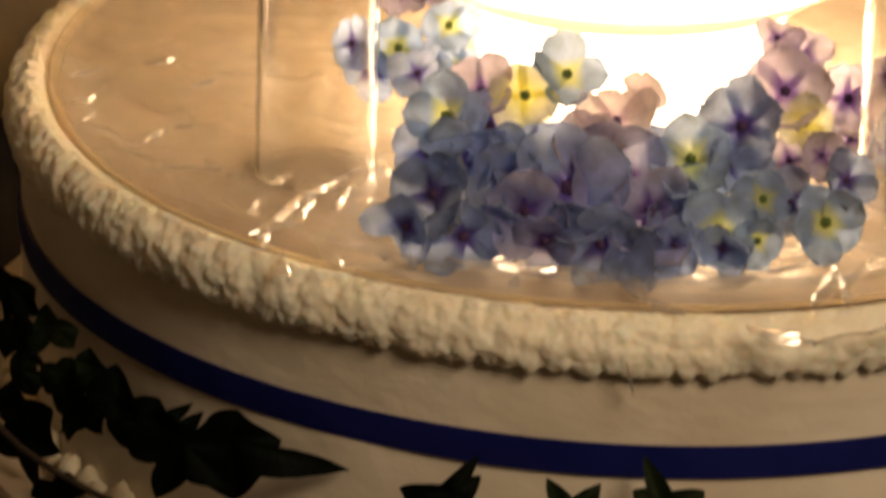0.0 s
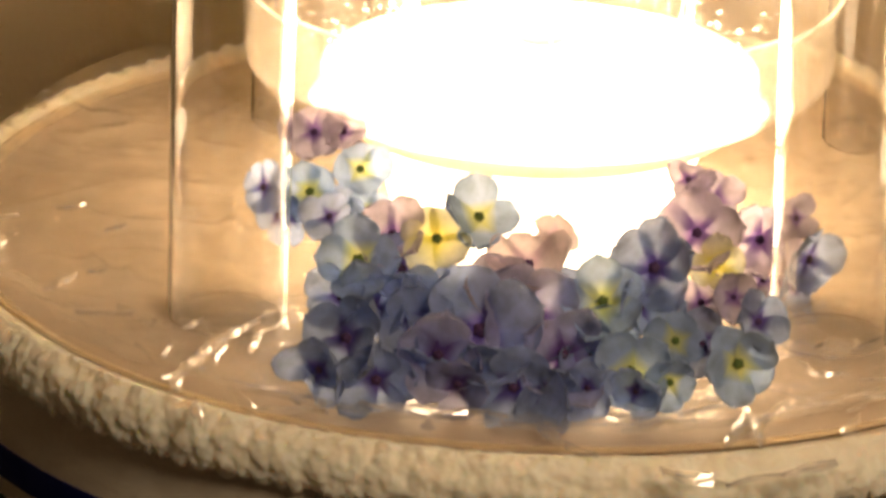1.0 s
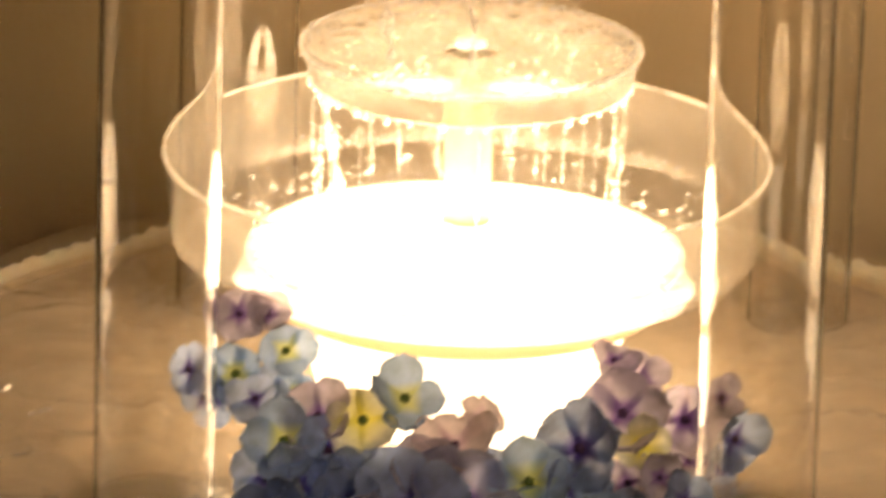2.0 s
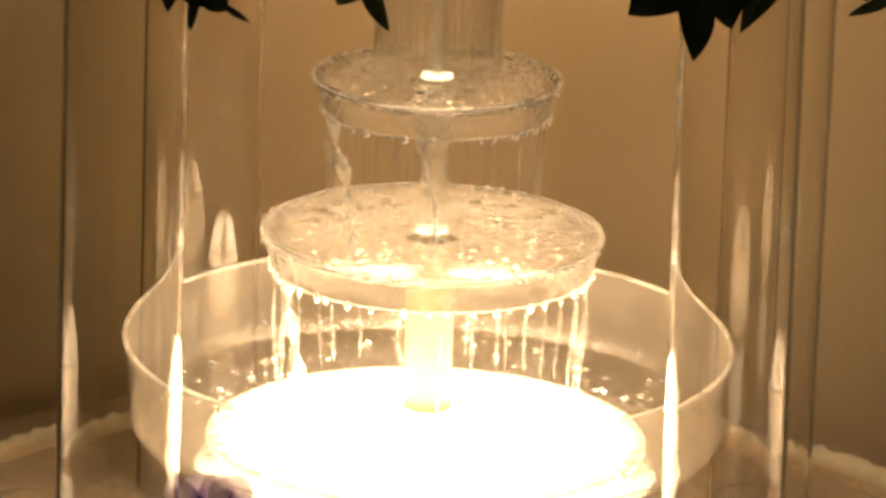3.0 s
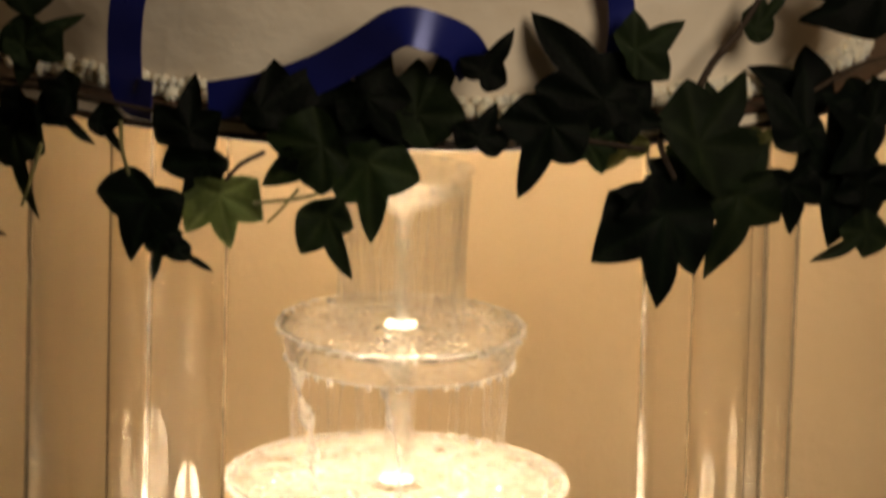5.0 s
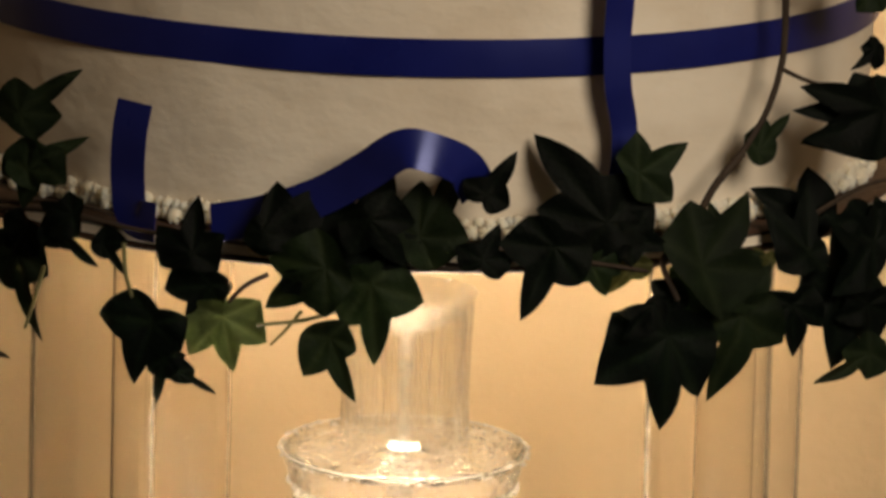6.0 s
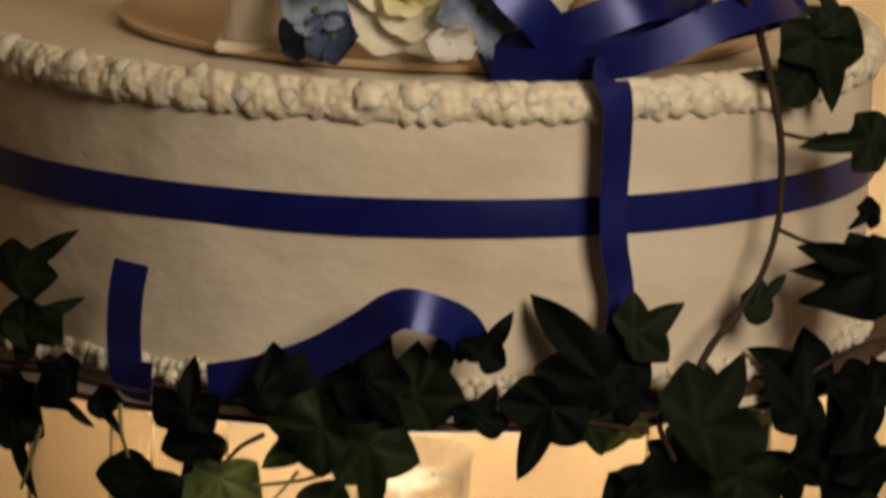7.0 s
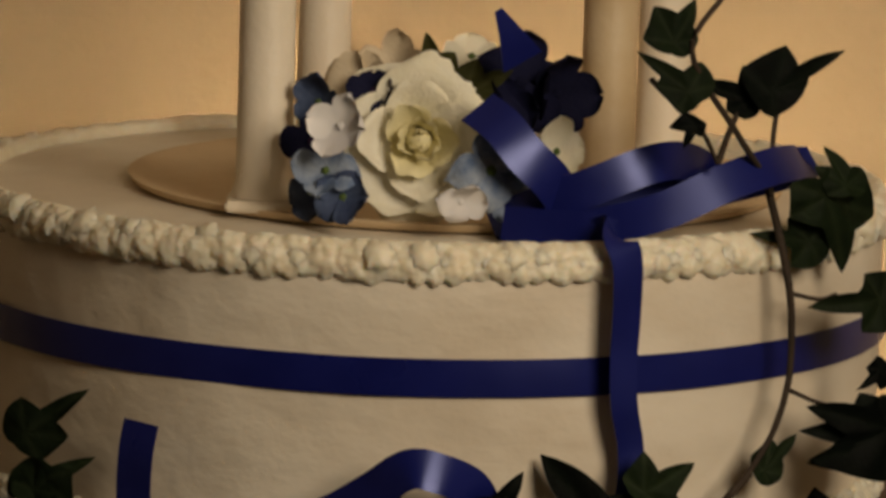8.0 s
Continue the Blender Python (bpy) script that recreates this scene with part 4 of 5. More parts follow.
WREATH_B = [
    (-0.012, -0.284, 0.823, 0.019, -148, 0.75, 33, 0.98, -65, 1),
    (-0.22, -0.16, 0.773, 0.017, 55, 1.1, 39, 1.1, -89, 0),
    (-0.238, -0.143, 0.816, 0.031, 86, 0.46, 30, 0.58, -28, 1),
    (-0.183, -0.203, 0.831, 0.035, 30, 0.65, 37, 0.68, -48, 0),
    (-0.203, -0.191, 0.827, 0.03, -26, 0.62, 54, 0.7, -30, 0),
    (-0.234, -0.138, 0.789, 0.032, 21, 0.72, 51, 0.75, -58, 0),
    (-0.238, -0.144, 0.836, 0.026, 48, 0.69, 29, 0.85, -67, 0),
    (-0.194, -0.192, 0.84, 0.026, -43, 0.62, 50, 0.66, -32, 1),
    (-0.216, -0.176, 0.832, 0.023, 30, 0.82, 48, 0.76, -54, 1),
]

DROP = [(0.0665, -0.1586, 1.3574), (0.0704, -0.1723, 1.3569), (0.0735, -0.1754, 1.3482), (0.0737, -0.1765, 1.3298), (0.0731, -0.1769, 1.3133), (0.0739, -0.1767, 1.2967), (0.0769, -0.1745, 1.2797), (0.0759, -0.1761, 1.2632), (0.0715, -0.1791, 1.247)]

FILM_CORNER = [(0.0036, -0.2680, 0.8919), (0.0056, -0.2684, 0.8831), (0.0076, -0.2669, 0.8746), (0.0090, -0.2633, 0.8659)]

TAIL = [(-0.1010, -0.1668, 1.2845), (-0.1029, -0.1680, 1.2721), (-0.1033, -0.1678, 1.2552), (-0.1008, -0.1728, 1.2437), (-0.0925, -0.1807, 1.2425)]

LOOP = [(-0.0719, -0.1845, 1.2439), (-0.0533, -0.1907, 1.2488), (-0.0330, -0.1973, 1.2574), (-0.0169, -0.2053, 1.2684), (-0.0034, -0.2130, 1.2788), (0.0081, -0.2128, 1.2774), (0.0189, -0.2071, 1.2716), (0.0241, -0.2016, 1.2615)]

BOW_A = [(0.0247, -0.1327, 1.3548), (0.0429, -0.1437, 1.3649), (0.0612, -0.1478, 1.3726), (0.0817, -0.1433, 1.3805), (0.0948, -0.1289, 1.3802), (0.1033, -0.1087, 1.3733), (0.0943, -0.1035, 1.3670), (0.0710, -0.1089, 1.3629), (0.0436, -0.1203, 1.3565)]

BOW_B = [(0.0310, -0.1365, 1.3534), (0.0513, -0.1516, 1.3567), (0.0675, -0.1560, 1.3599), (0.0878, -0.1571, 1.3660), (0.1104, -0.1497, 1.3759), (0.1299, -0.1331, 1.3803), (0.1410, -0.1086, 1.3779), (0.1320, -0.1039, 1.3734), (0.1062, -0.1170, 1.3683), (0.0767, -0.1289, 1.3608), (0.0517, -0.1355, 1.3559)]

BOW_C = [(0.0183, -0.1388, 1.3994), (0.0276, -0.1474, 1.3935), (0.0361, -0.1507, 1.3838), (0.0457, -0.1481, 1.3744), (0.0513, -0.1410, 1.3651)]

BOW_D = [(0.0346, -0.1232, 1.4146), (0.0301, -0.1265, 1.4243), (0.0250, -0.1296, 1.4343)]

BOW_K = [(0.0286, -0.1472, 1.3581), (0.0409, -0.1526, 1.3582), (0.0572, -0.1580, 1.3585), (0.0685, -0.1599, 1.3564)]

VINE_UP = [(0.1269, -0.1205, 1.3693), (0.1305, -0.1381, 1.3542), (0.1347, -0.1424, 1.3340), (0.1360, -0.1411, 1.3127), (0.1347, -0.1438, 1.2984), (0.1293, -0.1500, 1.2825), (0.1179, -0.1603, 1.2653)]

VINE_UP_B = [(0.1210, -0.1593, 1.2698), (0.1107, -0.1666, 1.2584), (0.1015, -0.1746, 1.2430), (0.0923, -0.1819, 1.2339), (0.0980, -0.1812, 1.2191)]

VINE_TOP = [(0.1269, -0.1205, 1.3693), (0.1223, -0.1388, 1.3792), (0.1116, -0.1538, 1.3956), (0.0943, -0.1707, 1.4260), (0.1072, -0.1629, 1.4479)]

TWIG_A = [(0.0803, -0.1611, 1.4142), (0.0861, -0.1637, 1.4086), (0.0988, -0.1623, 1.3964), (0.1056, -0.1579, 1.3836)]

TWIG_B = [(0.1056, -0.1579, 1.3836), (0.1134, -0.1524, 1.4037), (0.1197, -0.1475, 1.4074)]

TWIG_C = [(0.1276, -0.1270, 1.3682), (0.1278, -0.1268, 1.3923), (0.1316, -0.1228, 1.4087), (0.1428, -0.1095, 1.4116)]

TWIG_D = [(0.1352, -0.1419, 1.3339), (0.1465, -0.1302, 1.3301), (0.1534, -0.1220, 1.3310)]

TWIG_E = [(0.1354, -0.1431, 1.2983), (0.1453, -0.1374, 1.2932), (0.1546, -0.1269, 1.2893)]

GARL_A = [(-0.1663, -0.1111, 1.2308), (-0.1383, -0.1445, 1.2387), (-0.1181, -0.1651, 1.2405), (-0.0945, -0.1808, 1.2393), (-0.0694, -0.1918, 1.2403), (-0.0489, -0.1980, 1.2433), (-0.0245, -0.2045, 1.2443), (-0.0001, -0.2070, 1.2413), (0.0263, -0.2053, 1.2375), (0.0569, -0.1980, 1.2366), (0.0882, -0.1851, 1.2303), (0.1091, -0.1724, 1.2364), (0.1418, -0.1453, 1.2397), (0.1698, -0.1057, 1.2471), (0.1942, -0.0300, 1.2362)]

GARL_B = [(-0.1667, -0.1068, 1.2331), (-0.1252, -0.1534, 1.2431), (-0.0970, -0.1738, 1.2409), (-0.0614, -0.1903, 1.2444), (-0.0327, -0.1973, 1.2446), (-0.0040, -0.2000, 1.2355), (0.0367, -0.1966, 1.2327), (0.0780, -0.1842, 1.2298), (0.1201, -0.1599, 1.2381), (0.1650, -0.1131, 1.2463)]

STEM_A = [(-0.1038, -0.1779, 1.2342), (-0.1028, -0.1831, 1.2249), (-0.0999, -0.1893, 1.2169)]

STEM_B = [(-0.0507, -0.1986, 1.2288), (-0.0586, -0.2017, 1.2251), (-0.0646, -0.2019, 1.2187)]

STEM_C = [(-0.0199, -0.1990, 1.2182), (-0.0360, -0.2028, 1.2134), (-0.0542, -0.2050, 1.2114)]

STEM_D = [(-0.0381, -0.2024, 1.2164), (-0.0440, -0.2033, 1.2091), (-0.0491, -0.2021, 1.2035)]

STEM_E = [(-0.1342, -0.1550, 1.2198), (-0.1372, -0.1550, 1.2090), (-0.1414, -0.1525, 1.1954)]

BLOSSOMS_A = [
    (-0.0662, -0.1785, 0.942, 0.0174, 0, -0.1, 0.1),
    (-0.0369, -0.1722, 0.9492, 0.0151, 2, 0.1, 0.3),
    (-0.0213, -0.1663, 0.9559, 0.0155, 0, 0.1, 0.9),
    (-0.0539, -0.1672, 0.9481, 0.0155, 3, 0.0, 0.5),
    (-0.0701, -0.084, 0.944, 0.0128, 0, 0.2, 0.3),
    (-0.0895, -0.084, 0.9337, 0.0137, 0, -0.2, 0.2),
    (-0.0884, -0.084, 0.9588, 0.0128, 3, -0.1, 0.4),
    (-0.1064, -0.084, 0.9354, 0.0127, 5, -0.9, 0.1),
    (-0.0501, -0.1743, 0.9375, 0.0154, 5, 0.2, 0.1),
    (-0.0691, -0.199, 0.9184, 0.0194, 5, -0.3, -0.1),
    (-0.0573, -0.2095, 0.9063, 0.018, 5, -0.1, -0.3),
    (-0.0346, -0.2026, 0.9143, 0.018, 1, 0.0, -0.1),
    (-0.019, -0.196, 0.9219, 0.0259, 5, 0.1, 0.2),
]

BLOSSOMS_B = [
    (-0.0058, -0.2101, 0.9056, 0.0193, 5, 0.2, -0.2),
    (-0.0006, -0.1884, 0.926, 0.0213, 1, 0.3, 0.2),
    (-0.0017, -0.1739, 0.9404, 0.0166, 6, 0.1, 0.9),
    (0.0086, -0.1623, 0.9491, 0.0099, 6, 0.6, 0.5),
    (0.027, -0.1873, 0.9318, 0.017, 4, 0.0, 0.3),
    (0.0381, -0.2052, 0.9113, 0.0165, 0, 0.1, 0.0),
    (0.0227, -0.2097, 0.9061, 0.0124, 5, -0.2, -0.3),
    (0.0467, -0.1749, 0.9415, 0.02, 5, -0.4, 0.3),
    (0.0621, -0.1652, 0.9527, 0.0175, 3, 0.0, 0.3),
    (0.0583, -0.1451, 0.9665, 0.0104, 3, 0.5, 0.9),
    (0.0696, -0.1746, 0.9441, 0.0123, 2, 0.2, 0.1),
    (0.0897, -0.084, 0.9201, 0.0166, 3, 0.2, 0.2),
    (0.1085, -0.084, 0.9135, 0.0161, 5, 0.9, -0.3),
]

BLOSSOMS_C = [
    (0.0762, -0.1849, 0.9346, 0.0115, 3, 0.2, 0.1),
    (0.0785, -0.2021, 0.9148, 0.0165, 0, 0.2, 0.0),
    (0.0548, -0.1968, 0.9209, 0.0126, 0, 0.1, 0.2),
    (0.0856, -0.1911, 0.9275, 0.013, 5, 0.5, 0.3),
    (-0.0787, -0.2075, 0.9086, 0.0148, 5, -0.5, -0.2),
    (-0.0427, -0.1921, 0.9217, 0.0176, 5, 0.0, 0.1),
    (-0.0267, -0.2098, 0.906, 0.0134, 1, 0.0, -0.4),
    (0.0123, -0.1989, 0.9151, 0.0194, 1, 0.2, 0.0),
    (0.023, -0.1971, 0.9148, 0.0134, 5, 0.0, 0.1),
    (0.0074, -0.2108, 0.9048, 0.0143, 5, 0.1, -0.4),
    (0.0646, -0.1934, 0.919, 0.0148, 5, 0.0, 0.1),
    (-0.0131, -0.1824, 0.9306, 0.015, 3, 0.1, 0.6),
    (-0.0602, -0.1851, 0.9252, 0.0163, 5, -0.1, 0.2),
]

BLOSSOMS_D = [
    (-0.0506, -0.1834, 0.9249, 0.0144, 5, 0.1, 0.3),
    (0.0484, -0.1809, 0.9254, 0.0119, 0, 0.1, 0.3),
    (0.0644, -0.1775, 0.9293, 0.0119, 3, 0.1, 0.2),
    (-0.0334, -0.1859, 0.9288, 0.0167, 5, -0.1, 0.5),
    (-0.0722, -0.1839, 0.9289, 0.0139, 5, -0.3, 0.2),
    (0.0159, -0.1817, 0.9314, 0.0111, 5, -0.4, 0.2),
    (0.0407, -0.1848, 0.929, 0.0135, 5, 0.5, 0.3),
    (0.0303, -0.1918, 0.9198, 0.0122, 0, 0.0, 0.4),
    (-0.0462, -0.2041, 0.908, 0.0129, 5, 0.0, -0.1),
    (-0.0174, -0.2034, 0.9088, 0.0138, 5, 0.0, -0.2),
    (0.0531, -0.206, 0.908, 0.0118, 0, 0.2, -0.2),
    (0.0404, -0.21, 0.9057, 0.0115, 5, 0, -0.5),
    (-0.078, -0.1629, 0.9529, 0.0117, 5, -0.4, 0.6),
]

BLOSSOMS_E = [
    (0.102, -0.084, 0.9302, 0.0108, 3, 0.5, 0.4),
    (0.0689, -0.1502, 0.9607, 0.012, 3, 0.2, 0.7),
    (-0.0771, -0.084, 0.9592, 0.0111, 3, 0.1, 0.5),
    (-0.0983, -0.084, 0.9237, 0.0122, 5, -0.4, 0.0),
    (-0.0796, -0.084, 0.9256, 0.0134, 5, 0.1, 0.2),
    (-0.0679, -0.084, 0.9261, 0.0108, 0, 0.2, 0.1),
    (0.1024, -0.084, 0.9012, 0.0122, 5, 0.6, -0.2),
    (0.0921, -0.084, 0.9032, 0.0104, 3, 0.2, 0.1),
]


film_sheet()

# ---- silk flowers round the fountain's foot ----
def blossom_mesh(size, paint, seed):
    """Four or five broad, cupped and wavy petals; the map runs from heart to rim."""
    rr = random.Random(seed)
    bm = bmesh.new()
    uv = bm.loops.layers.uv.new("petal")
    count = rr.choice((4, 4, 5))
    for p in range(count):
        a0 = 2 * math.pi * (p + rr.uniform(-0.12, 0.12)) / count
        wide, lift, curl = size * rr.uniform(0.42, 0.54) * (1.15 if count == 4 else 1.0), rr.uniform(0.0, 0.9), rr.uniform(-0.7, 0.25)
        long = rr.uniform(0.88, 1.08)
        grid = []
        for i in range(11):
            u = i / 10
            half = wide * (0.2 + 0.8 * math.sin(0.5 * math.pi * min(u / 0.6, 1))) * math.sqrt(max(1 - 0.985 * max(0.0, (u - 0.55) / 0.45) ** 2.4, 0))
            line = []
            for k in range(9):
                v = k / 4 - 1
                r = size * long * u * (1 - 0.08 * v * v * u + 0.02 * math.cos(9 * v))
                z = size * (lift * u * u + curl * u ** 4 + 0.16 * v * v * u + 0.06 * math.sin(4 * v + seed + p) * u * u) + 0.0004 * p
                x, y = r, v * half
                line.append(bm.verts.new((x * math.cos(a0) - y * math.sin(a0), x * math.sin(a0) + y * math.cos(a0), z)))
            grid.append(line)
        for i in range(10):
            for k in range(8):
                f = bm.faces.new((grid[i][k], grid[i + 1][k], grid[i + 1][k + 1], grid[i][k + 1]))
                for loop, q in zip(f.loops, (i, i + 1, i + 1, i)):
                    loop[uv].uv = (q / 10, 0.5)
    return mesh_of("petals", bm, paint)


def seed_head(size):
    bm = bmesh.new()
    for k in range(5):
        a = 2 * math.pi * k / 5
        vs = bmesh.ops.create_icosphere(bm, subdivisions=1, radius=size * 0.075)["verts"]
        for v in vs:
            v.co += Vector((size * 0.07 * math.cos(a), size * 0.07 * math.sin(a), size * 0.06 + 0.0006))
    vs = bmesh.ops.create_icosphere(bm, subdivisions=1, radius=size * 0.09)["verts"]
    for v in vs:
        v.co += Vector((0, 0, size * 0.08 + 0.0006))
    return bm


posy = thing("silk_flower_posy", (0, 0, FLOOR_Z), "blue, lilac and yellow silk flowers massed before the fountain's foot", "flowers")
for k, (x, y, z, size, hue, lean, lift) in enumerate(BLOSSOMS_A + BLOSSOMS_B + BLOSSOMS_C + BLOSSOMS_D + BLOSSOMS_E):
    flower = new("blossom", mesh_of("blossom", sweep(bmesh.new(), curve_through([(0, 0, 0.0004), (0, 0.0, -0.005), (0, 0.0, -0.010)], 3), lambda s: 0.0008, 5), GREEN_STEM))
    flower.parent = posy
    way = Vector((lean, -1.0, 0.3 + lift)).normalized()
    flower.matrix_local = Matrix.Translation((x, y, z - FLOOR_Z)) @ way.to_track_quat("Z", "Y").to_matrix().to_4x4() @ Matrix.Rotation(2.4 * k, 4, "Z")
    dark = hue in (1, 3, 5, 6)
    part("petals", blossom_mesh(size, PETALS[hue], k), None, flower)
    part("seed_head", seed_head(size * (0.9 if dark else 1.0)), EYES[1 if dark else 0], flower)
    if k % 4 == 0 and y < -0.15:
        line = curve_through([(x, y + 0.004, z - FLOOR_Z - 0.004), (x * 0.9, y * 0.85 + 0.006, (z - FLOOR_Z) * 0.5), (x * 0.85, y * 0.8 - 0.005, 0.004)], 5)
        part("stem", sweep(bmesh.new(), line, lambda s: 0.0009, 6), GREEN_STEM, posy)


# ---- ivy ----
def turned(v, degrees):
    c, d = math.cos(radians(degrees)), math.sin(radians(degrees))
    return Vector((v.x * c - v.y * d, v.x * d + v.y * c))


def ivy_mesh(length, turn, right, right_spread, left, left_spread, tone, seed):
    """A lobed leaf hung from the origin: its tip lies length away, turn degrees from straight down; two side lobes
    reach a share of that length, spread from the tip's way. Creased along the ribs and bent back at the rim."""
    rr = random.Random(seed)
    tip = turned(Vector((0, -length)), turn)
    one, two = turned(tip, right_spread) * right, turned(tip, left_spread) * left

    def valley(a, b):
        return (a + b) * 0.5 * rr.uniform(0.66, 0.80)
    heel_two, heel_one = turned(two, -rr.uniform(30, 48)) * rr.uniform(0.45, 0.65), turned(one, rr.uniform(30, 48)) * rr.uniform(0.45, 0.65)
    corners = [tip * 0.03, heel_two, two, valley(two, tip), tip, valley(tip, one), one, heel_one]
    core = tip * 0.16 + (one + two) * 0.06
    rim = []
    for k, a in enumerate(corners):
        b = corners[(k + 1) % 8]
        mid = (a + b) / 2
        across = Vector(((b - a).y, -(b - a).x))
        if across.dot(mid - core) < 0:
            across = -across
        bow = mid + across * (0.13 if k not in (0, 7) else 0.25) * rr.uniform(0.5, 1.4)
        for i in range(5):
            u = i / 5
            rim.append(a * (1 - u) ** 2 + bow * 2 * u * (1 - u) + b * u * u)
    ribs = (tip, one, two, heel_one, heel_two)
    fold, bend, wave = rr.uniform(0.22, 0.5), rr.uniform(0.2, 0.75), rr.uniform(0, 6)

    def off_rib(p):
        best = 1e9
        for r in ribs:
            d = r - core
            u = min(1.0, max(0.0, (p - core).dot(d) / d.length_squared))
            best = min(best, (p - core - d * u).length)
        return best
    bm = bmesh.new()
    uv = bm.loops.layers.uv.new("leaf")
    rings, steps, n = [], 6, len(rim)
    shade = {}
    for j in range(steps + 1):
        ring = []
        for q in rim:
            p = core + (q - core) * (0.02 + 0.98 * j / steps)
            d = off_rib(p)
            z = fold * d - bend * p.length_squared / length * 0.5 + 0.03 * length * math.sin(9 * p.x / length + 5 * p.y / length + wave)
            v = bm.verts.new((p.x, p.y, z))
            shade[v] = d / length
            ring.append(v)
        rings.append(ring)
    faces = [bm.faces.new(rings[0])]
    for a, b in zip(rings, rings[1:]):
        faces += [bm.faces.new((a[k], a[(k + 1) % n], b[(k + 1) % n], b[k])) for k in range(n)]
    for f in faces:
        for loop in f.loops:
            loop[uv].uv = (shade[loop.vert], 0.5)
    bmesh.ops.solidify(bm, geom=bm.faces[:], thickness=0.0004)
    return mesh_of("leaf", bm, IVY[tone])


def hang_leaf(parent, row, seed):
    ax, ay, az, length, turn, right, right_spread, left, left_spread, tone = row
    face = Vector((ax, ay - 0.12, 0.05)).normalized()
    up = (Vector((0, 0, 1)) - face * face.z).normalized()
    ob = part("leaf", ivy_mesh(length, turn, right, right_spread, left, left_spread, tone, seed), None, parent)
    ob.matrix_local = Matrix.Translation((ax, ay, az)) @ Matrix((up.cross(face), up, face)).transposed().to_4x4()
    return ob


def vine(name, label, leaves, stems, seed, group="ivy sprays"):
    ivy = thing(name, (0, 0, 0), label, "ivy", group)
    for k, row in enumerate(leaves):
        hang_leaf(ivy, row, seed + k)
    for points, thick, paint in stems:
        part("stem", sweep(bmesh.new(), curve_through(points, 7), lambda s: thick * (1 - 0.3 * s), 7), paint, ivy)
    return ivy


vine("ivy_garland", "dark green silk ivy garland round the raised plate's edge", GARLAND_A + GARLAND_B + GARLAND_C + GARLAND_D + GARLAND_E + GARLAND_F,
     [(GARL_A[:5], 0.0011, TWIG), (GARL_A[8:11], 0.0011, TWIG), (GARL_A[12:], 0.0010, TWIG), (GARL_B[:3], 0.0009, TWIG), (GARL_B[5:9], 0.0009, TWIG), (STEM_A, 0.0009, GREEN_STEM), (STEM_B, 0.001, TWIG), (STEM_C, 0.0009, GREEN_STEM),
      (STEM_D, 0.0007, GREEN_STEM), (STEM_E, 0.0009, GREEN_STEM)], 100)
vine("ivy_trail", "dark silk ivy trail climbing the upper cake's side", TRAIL_A + TRAIL_B,
     [(VINE_UP, 0.0016, TWIG), (VINE_UP_B, 0.0016, TWIG), (VINE_TOP, 0.0014, TWIG), (TWIG_A, 0.0012, TWIG), (TWIG_B, 0.0013, TWIG), (TWIG_C, 0.0011, TWIG),
      (TWIG_D, 0.0009, TWIG), (TWIG_E, 0.0009, TWIG)], 200)
vine("ivy_wreath", "dark silk ivy leaves lying round the lower cake", WREATH_A + WREATH_B,
     [([(-0.27, -0.09, 0.79), (-0.22, -0.2, 0.80), (-0.14, -0.265, 0.80), (0.0, -0.295, 0.795), (0.14, -0.265, 0.79)], 0.0016, TWIG)], 300)


# ---- ribbons ----
def ribbon_piece(name, parent, points, width, facing=outward, cup=0.0, steps=8):
    return part(name, band(bmesh.new(), curve_through(points, steps), width, facing, 0.0005, 5, cup), SATIN, parent)


def to_room(s, p):
    return Vector((0.15, -1.0, 0.25))


bow = thing("ribbon_bow", (0, 0, 0), "royal blue satin ribbon bow lying on the upper cake", "bow")
ribbon_piece("loop", bow, BOW_A, 0.0142, to_room)
ribbon_piece("loop", bow, BOW_B, 0.0142, lambda s, p: Vector((0.25, -1.0, 0.5)))
ribbon_piece("tail", bow, BOW_C, 0.016, lambda s, p: Vector((0.3, -1.0, 0.3)))
ribbon_piece("tail", bow, BOW_D, lambda s: 0.0135 * (1 - s) + 0.003, to_room)
ribbon_piece("knot", bow, BOW_K, 0.0125, to_room)
ribbon_piece("streamer", bow, DROP, lambda s: 0.0152 - 0.0072 * s, lambda s, p: Vector((p.x + 0.05 * math.sin(s * 5), p.y, 0.02)).normalized())
low_bow = thing("ribbon_tail", (0, 0, 0), "royal blue satin ribbon end hanging by the cake's foot", "ribbon")
ribbon_piece("streamer", low_bow, TAIL, 0.0150)
low_loop = thing("ribbon_loop", (0, 0, 0), "royal blue satin ribbon loop tucked into the ivy", "ribbon")
ribbon_piece("loop", low_loop, LOOP, 0.0145, lambda s, p: Vector((p.x, p.y, 0.08)).normalized())

# ---- top plate, ivory pillars ----
TOP_Z = UP_TOP
top_plate = thing("top_plate", (0.012, 0.0, TOP_Z), "round ivory plastic plate lying on the upper cake", "cake plate")
part("disc", lathe(bmesh.new(), [(0.002, 0.0003), (0.123, 0.0003), (0.1275, 0.0012), (0.129, 0.004), (0.127, 0.0045), (0.121, 0.0028), (0.002, 0.0026)], 112), TOP_PLATE, top_plate)


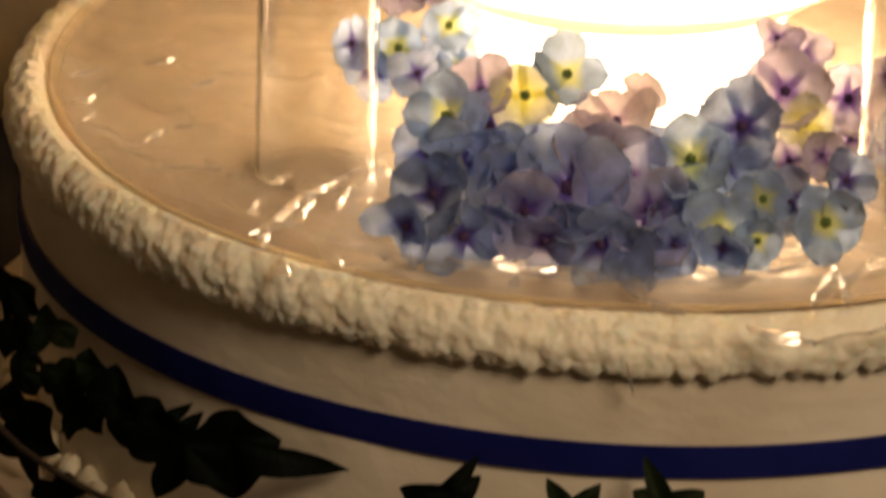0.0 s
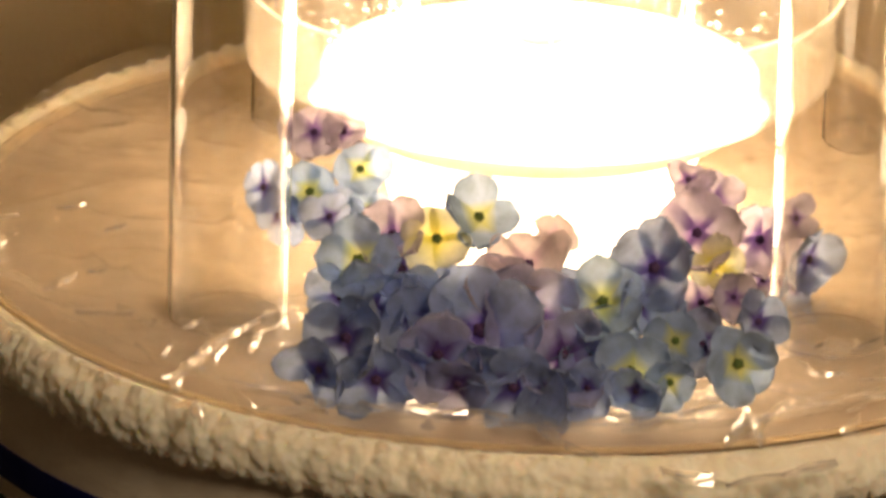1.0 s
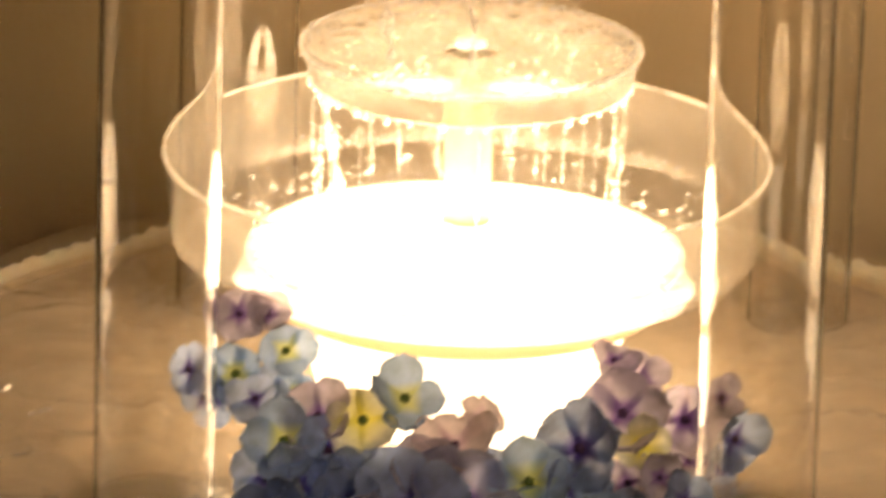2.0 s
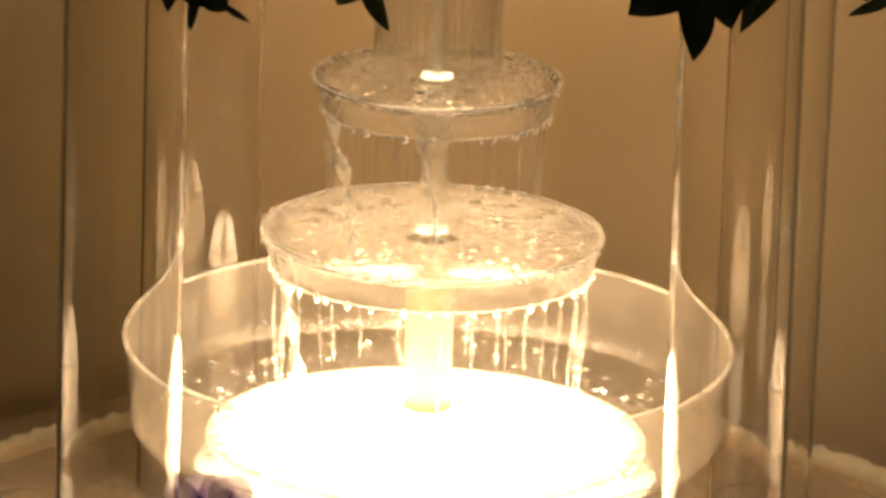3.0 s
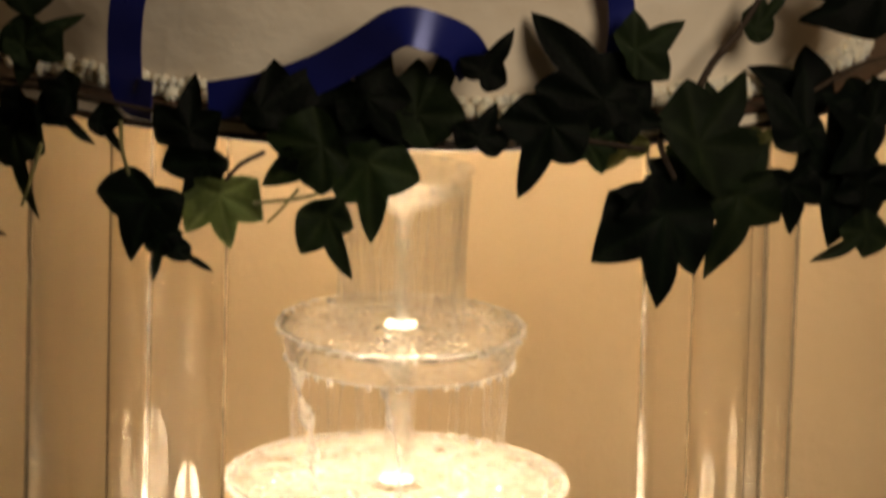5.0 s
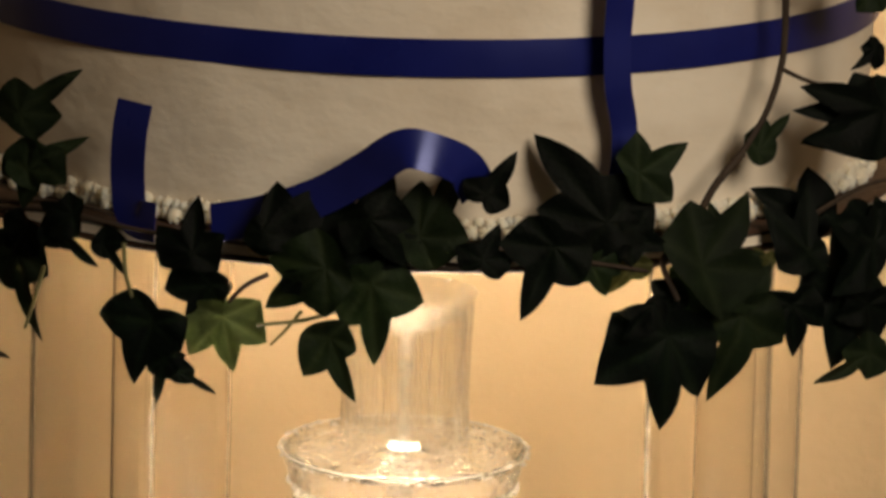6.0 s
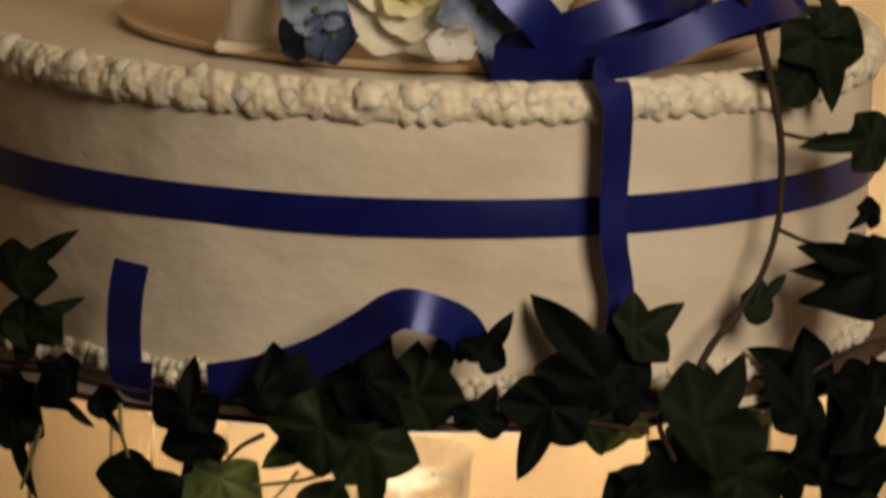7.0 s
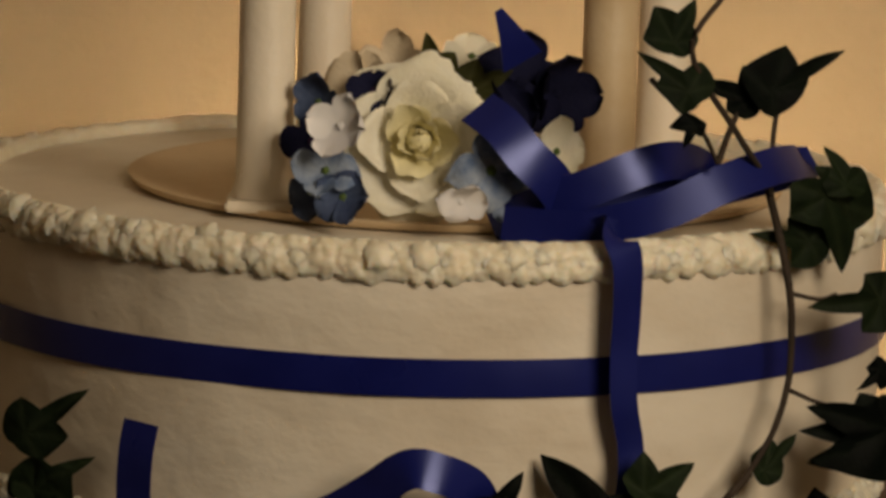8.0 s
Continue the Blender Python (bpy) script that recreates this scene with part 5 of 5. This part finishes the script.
def ivory_pillar(at, paint):
    p = thing("ivory_pillar", at, "smooth ivory plastic pillar standing on the top plate", "pillar", "ivory pillars on the top plate")
    foot = bmesh.new()
    box(foot, (-0.0142, -0.0142, 0.0), (0.0142, 0.0142, 0.0042), 0.001)
    part("foot", foot, paint, p)
    part("shaft", lathe(bmesh.new(), [(0.002, 0.0043), (0.0122, 0.0043), (0.0124, 0.006), (0.0114, 0.0085), (0.0108, 0.012), (0.0102, 0.13), (0.002, 0.13)], 40), paint, p)
    return p


first = ivory_pillar((-0.0605, -0.092, TOP_Z + 0.003), IVORY)
for x, y in ((-0.042, 0.05), (0.095, 0.055)):
    copy_thing(first, pose(x, y, TOP_Z + 0.003))
# the fourth pillar has a browner, mottled colour
tagged(ivory_pillar((0.0695, -0.04, TOP_Z + 0.003), TAN_IVORY), "tan ivory plastic pillar standing on the top plate", "pillar", "ivory pillars on the top plate")

# ---- rose and its small flowers ----
ROSE_AT = Vector((-0.003, -0.118, 1.3835))


def rose_petal(radius, wide, tall, curl, angle, tilt, paint, seed):
    bm = bmesh.new()
    sides = []
    for inset in (0.0, 0.00045):
        grid = []
        for i in range(11):
            u = i / 10
            row = []
            for k in range(13):
                v = k / 6 - 1
                reach = wide * (0.55 + 0.45 * math.sin(math.pi * min(0.7 * u + 0.1, 0.5))) * (1 - 0.55 * u ** 5)
                top = tall * (1 - 0.16 * v * v - 0.03 * math.cos(5 * v + seed))
                r = radius * (0.35 + 0.65 * math.sin(u * 1.45)) + curl * u ** 3 * (1 - 0.3 * v * v) + 0.0007 * math.sin(5 * v + seed) * u - inset
                row.append(bm.verts.new((r * math.sin(v * reach), -r * math.cos(v * reach), top * u - curl * 0.6 * u ** 5 - inset * u)))
            grid.append(row)
        for i in range(10):
            for k in range(12):
                bm.faces.new((grid[i][k], grid[i][k + 1], grid[i + 1][k + 1], grid[i + 1][k]))
        sides.append([row[0] for row in grid] + grid[-1][1:] + [row[-1] for row in grid[-2::-1]])
    for k in range(len(sides[0]) - 1):
        bm.faces.new((sides[0][k], sides[0][k + 1], sides[1][k + 1], sides[1][k]))
    bmesh.ops.rotate(bm, verts=bm.verts[:], matrix=Matrix.Rotation(angle, 3, "Z") @ Matrix.Rotation(radians(tilt), 3, "X"))
    return part("petal", bm, paint, rose)


rose = thing("white_rose", ROSE_AT, "full-blown creamy white silk rose on the upper cake", "rose")
rose.scale = (1.07, 1.07, 1.07)
rose.rotation_euler = Vector((0.02, -1.0, 0.16)).to_track_quat("Z", "Y").to_euler()
ROSE_RINGS = ((2, 0.0036, 1.5, 0.0175, -0.0004, 0, ROSE_CORE), (3, 0.0062, 1.25, 0.0180, 0.0006, 2, ROSE_CORE), (3, 0.0098, 1.2, 0.0178, 0.0022, 5, ROSE_CORE),
              (4, 0.0150, 0.98, 0.0165, 0.0042, 8, ROSE), (5, 0.0205, 0.86, 0.0135, 0.0062, 12, ROSE), (6, 0.0240, 0.78, 0.0085, 0.0078, 16, ROSE))
for ring, (count, radius, wide, tall, curl, tilt, paint) in enumerate(ROSE_RINGS):
    for k in range(count):
        rose_petal(radius, wide, tall, curl, 2 * math.pi * (k + 0.37 * ring) / count + 0.15 * math.sin(ring * 3 + k), tilt, paint, ring * 10 + k)
part("heart", lathe(bmesh.new(), [(0.0003, 0.002), (0.004, 0.002), (0.0046, 0.008), (0.0030, 0.0135), (0.0003, 0.0145)], 20), ROSE_CORE, rose)


def small_flower(name, at, way, size, paint, label, seed, eye=None):
    f = thing(name, at, label, "flower", "small flowers round the rose")
    f.rotation_euler = Vector(way).to_track_quat("Z", "Y").to_euler()
    part("petals", blossom_mesh(size, paint, seed), None, f)
    part("seed_head", seed_head(size), eye or EYES[0], f)
    return f


small_flower("blue_blossom", (-0.0365, -0.128, 1.3725), (-0.4, -1.0, 0.6), 0.0125, PALE_BLUE, "pale grey-blue silk blossom beside the white rose", 71)
small_flower("blue_blossom", (-0.0300, -0.130, 1.3635), (-0.2, -1.0, 0.2), 0.0115, SLATE_SILK, "slate blue silk blossom below the white rose", 81)
small_flower("blue_blossom", (-0.0420, -0.118, 1.3635), (-0.6, -1.0, 0.1), 0.0105, SLATE_SILK, "slate blue silk blossom beside the ivory pillar", 82)
small_flower("blue_blossom", (0.0235, -0.138, 1.3755), (0.4, -1.0, 0.4), 0.0150, PALE_BLUE, "pale grey-blue silk blossom beside the ribbon bow", 72)
small_flower("blue_blossom", (0.0290, -0.134, 1.3660), (0.3, -1.0, 0.0), 0.0110, PALE_BLUE, "pale grey-blue silk blossom under the ribbon bow", 83)
small_flower("blue_blossom", (-0.0420, -0.11, 1.3810), (-0.6, -0.9, 0.2), 0.0115, NAVY, "dark blue silk blossom behind the white rose", 73, EYES[1])
small_flower("blue_blossom", (-0.0400, -0.105, 1.3950), (-0.6, -0.9, 0.4), 0.0105, SLATE_SILK, "slate blue silk blossom behind the white bud", 84)
small_flower("navy_blossom", (-0.0200, -0.115, 1.4010), (-0.3, -1.0, 0.5), 0.0095, NAVY, "small navy silk blossom above the white rose", 85, EYES[1])
small_flower("navy_blossom", (0.034, -0.095, 1.403), (0.5, -1.0, 0.3), 0.0190, NAVY, "large navy silk blossom above the ribbon bow", 74, NAVY)
small_flower("navy_blossom", (0.047, -0.088, 1.398), (0.6, -0.9, 0.0), 0.0165, NAVY, "large navy silk blossom beside the ivory pillar", 75, NAVY)
small_flower("navy_blossom", (0.026, -0.100, 1.392), (0.2, -1.0, 0.2), 0.0140, NAVY, "navy silk blossom behind the ribbon bow", 86, NAVY)
small_flower("cream_blossom", (-0.0270, -0.098, 1.4020), (-0.4, -0.9, 0.6), 0.0150, TAN_SILK, "dull cream silk blossom behind the white rose", 76, TAN_SILK)
small_flower("cream_blossom", (-0.0130, -0.092, 1.4070), (-0.2, -0.9, 0.8), 0.0130, TAN_SILK, "dull cream silk blossom behind the white rose", 78, TAN_SILK)
small_flower("white_blossom", (0.016, -0.086, 1.4110), (0.1, -0.9, 0.9), 0.0115, ROSE, "small cream silk blossom behind the rose leaves", 77)
small_flower("white_blossom", (0.048, -0.110, 1.3795), (0.4, -1.0, 0.4), 0.0110, ROSE, "small cream silk blossom beside the tan pillar", 87)
small_flower("white_bud", (-0.0310, -0.136, 1.3905), (-0.7, -1.0, 0.3), 0.0125, PEARL, "half-open white satin bud beside the white rose", 79, PEARL)
small_flower("white_bud", (0.0125, -0.146, 1.3655), (0.5, -1.0, -0.2), 0.0098, PEARL, "small half-open white satin bud below the rose", 80, PEARL)
sprig = thing("rose_leaf_spray", (0, 0, 0), "dull green silk leaves standing behind the white rose", "leaves")
hang_leaf(sprig, (0.003, -0.112, 1.4005, 0.024, -170, 0.72, 34, 0.72, -34, 3), 401)
hang_leaf(sprig, (0.010, -0.114, 1.399, 0.025, 118, 0.70, 34, 0.70, -34, 3), 402)
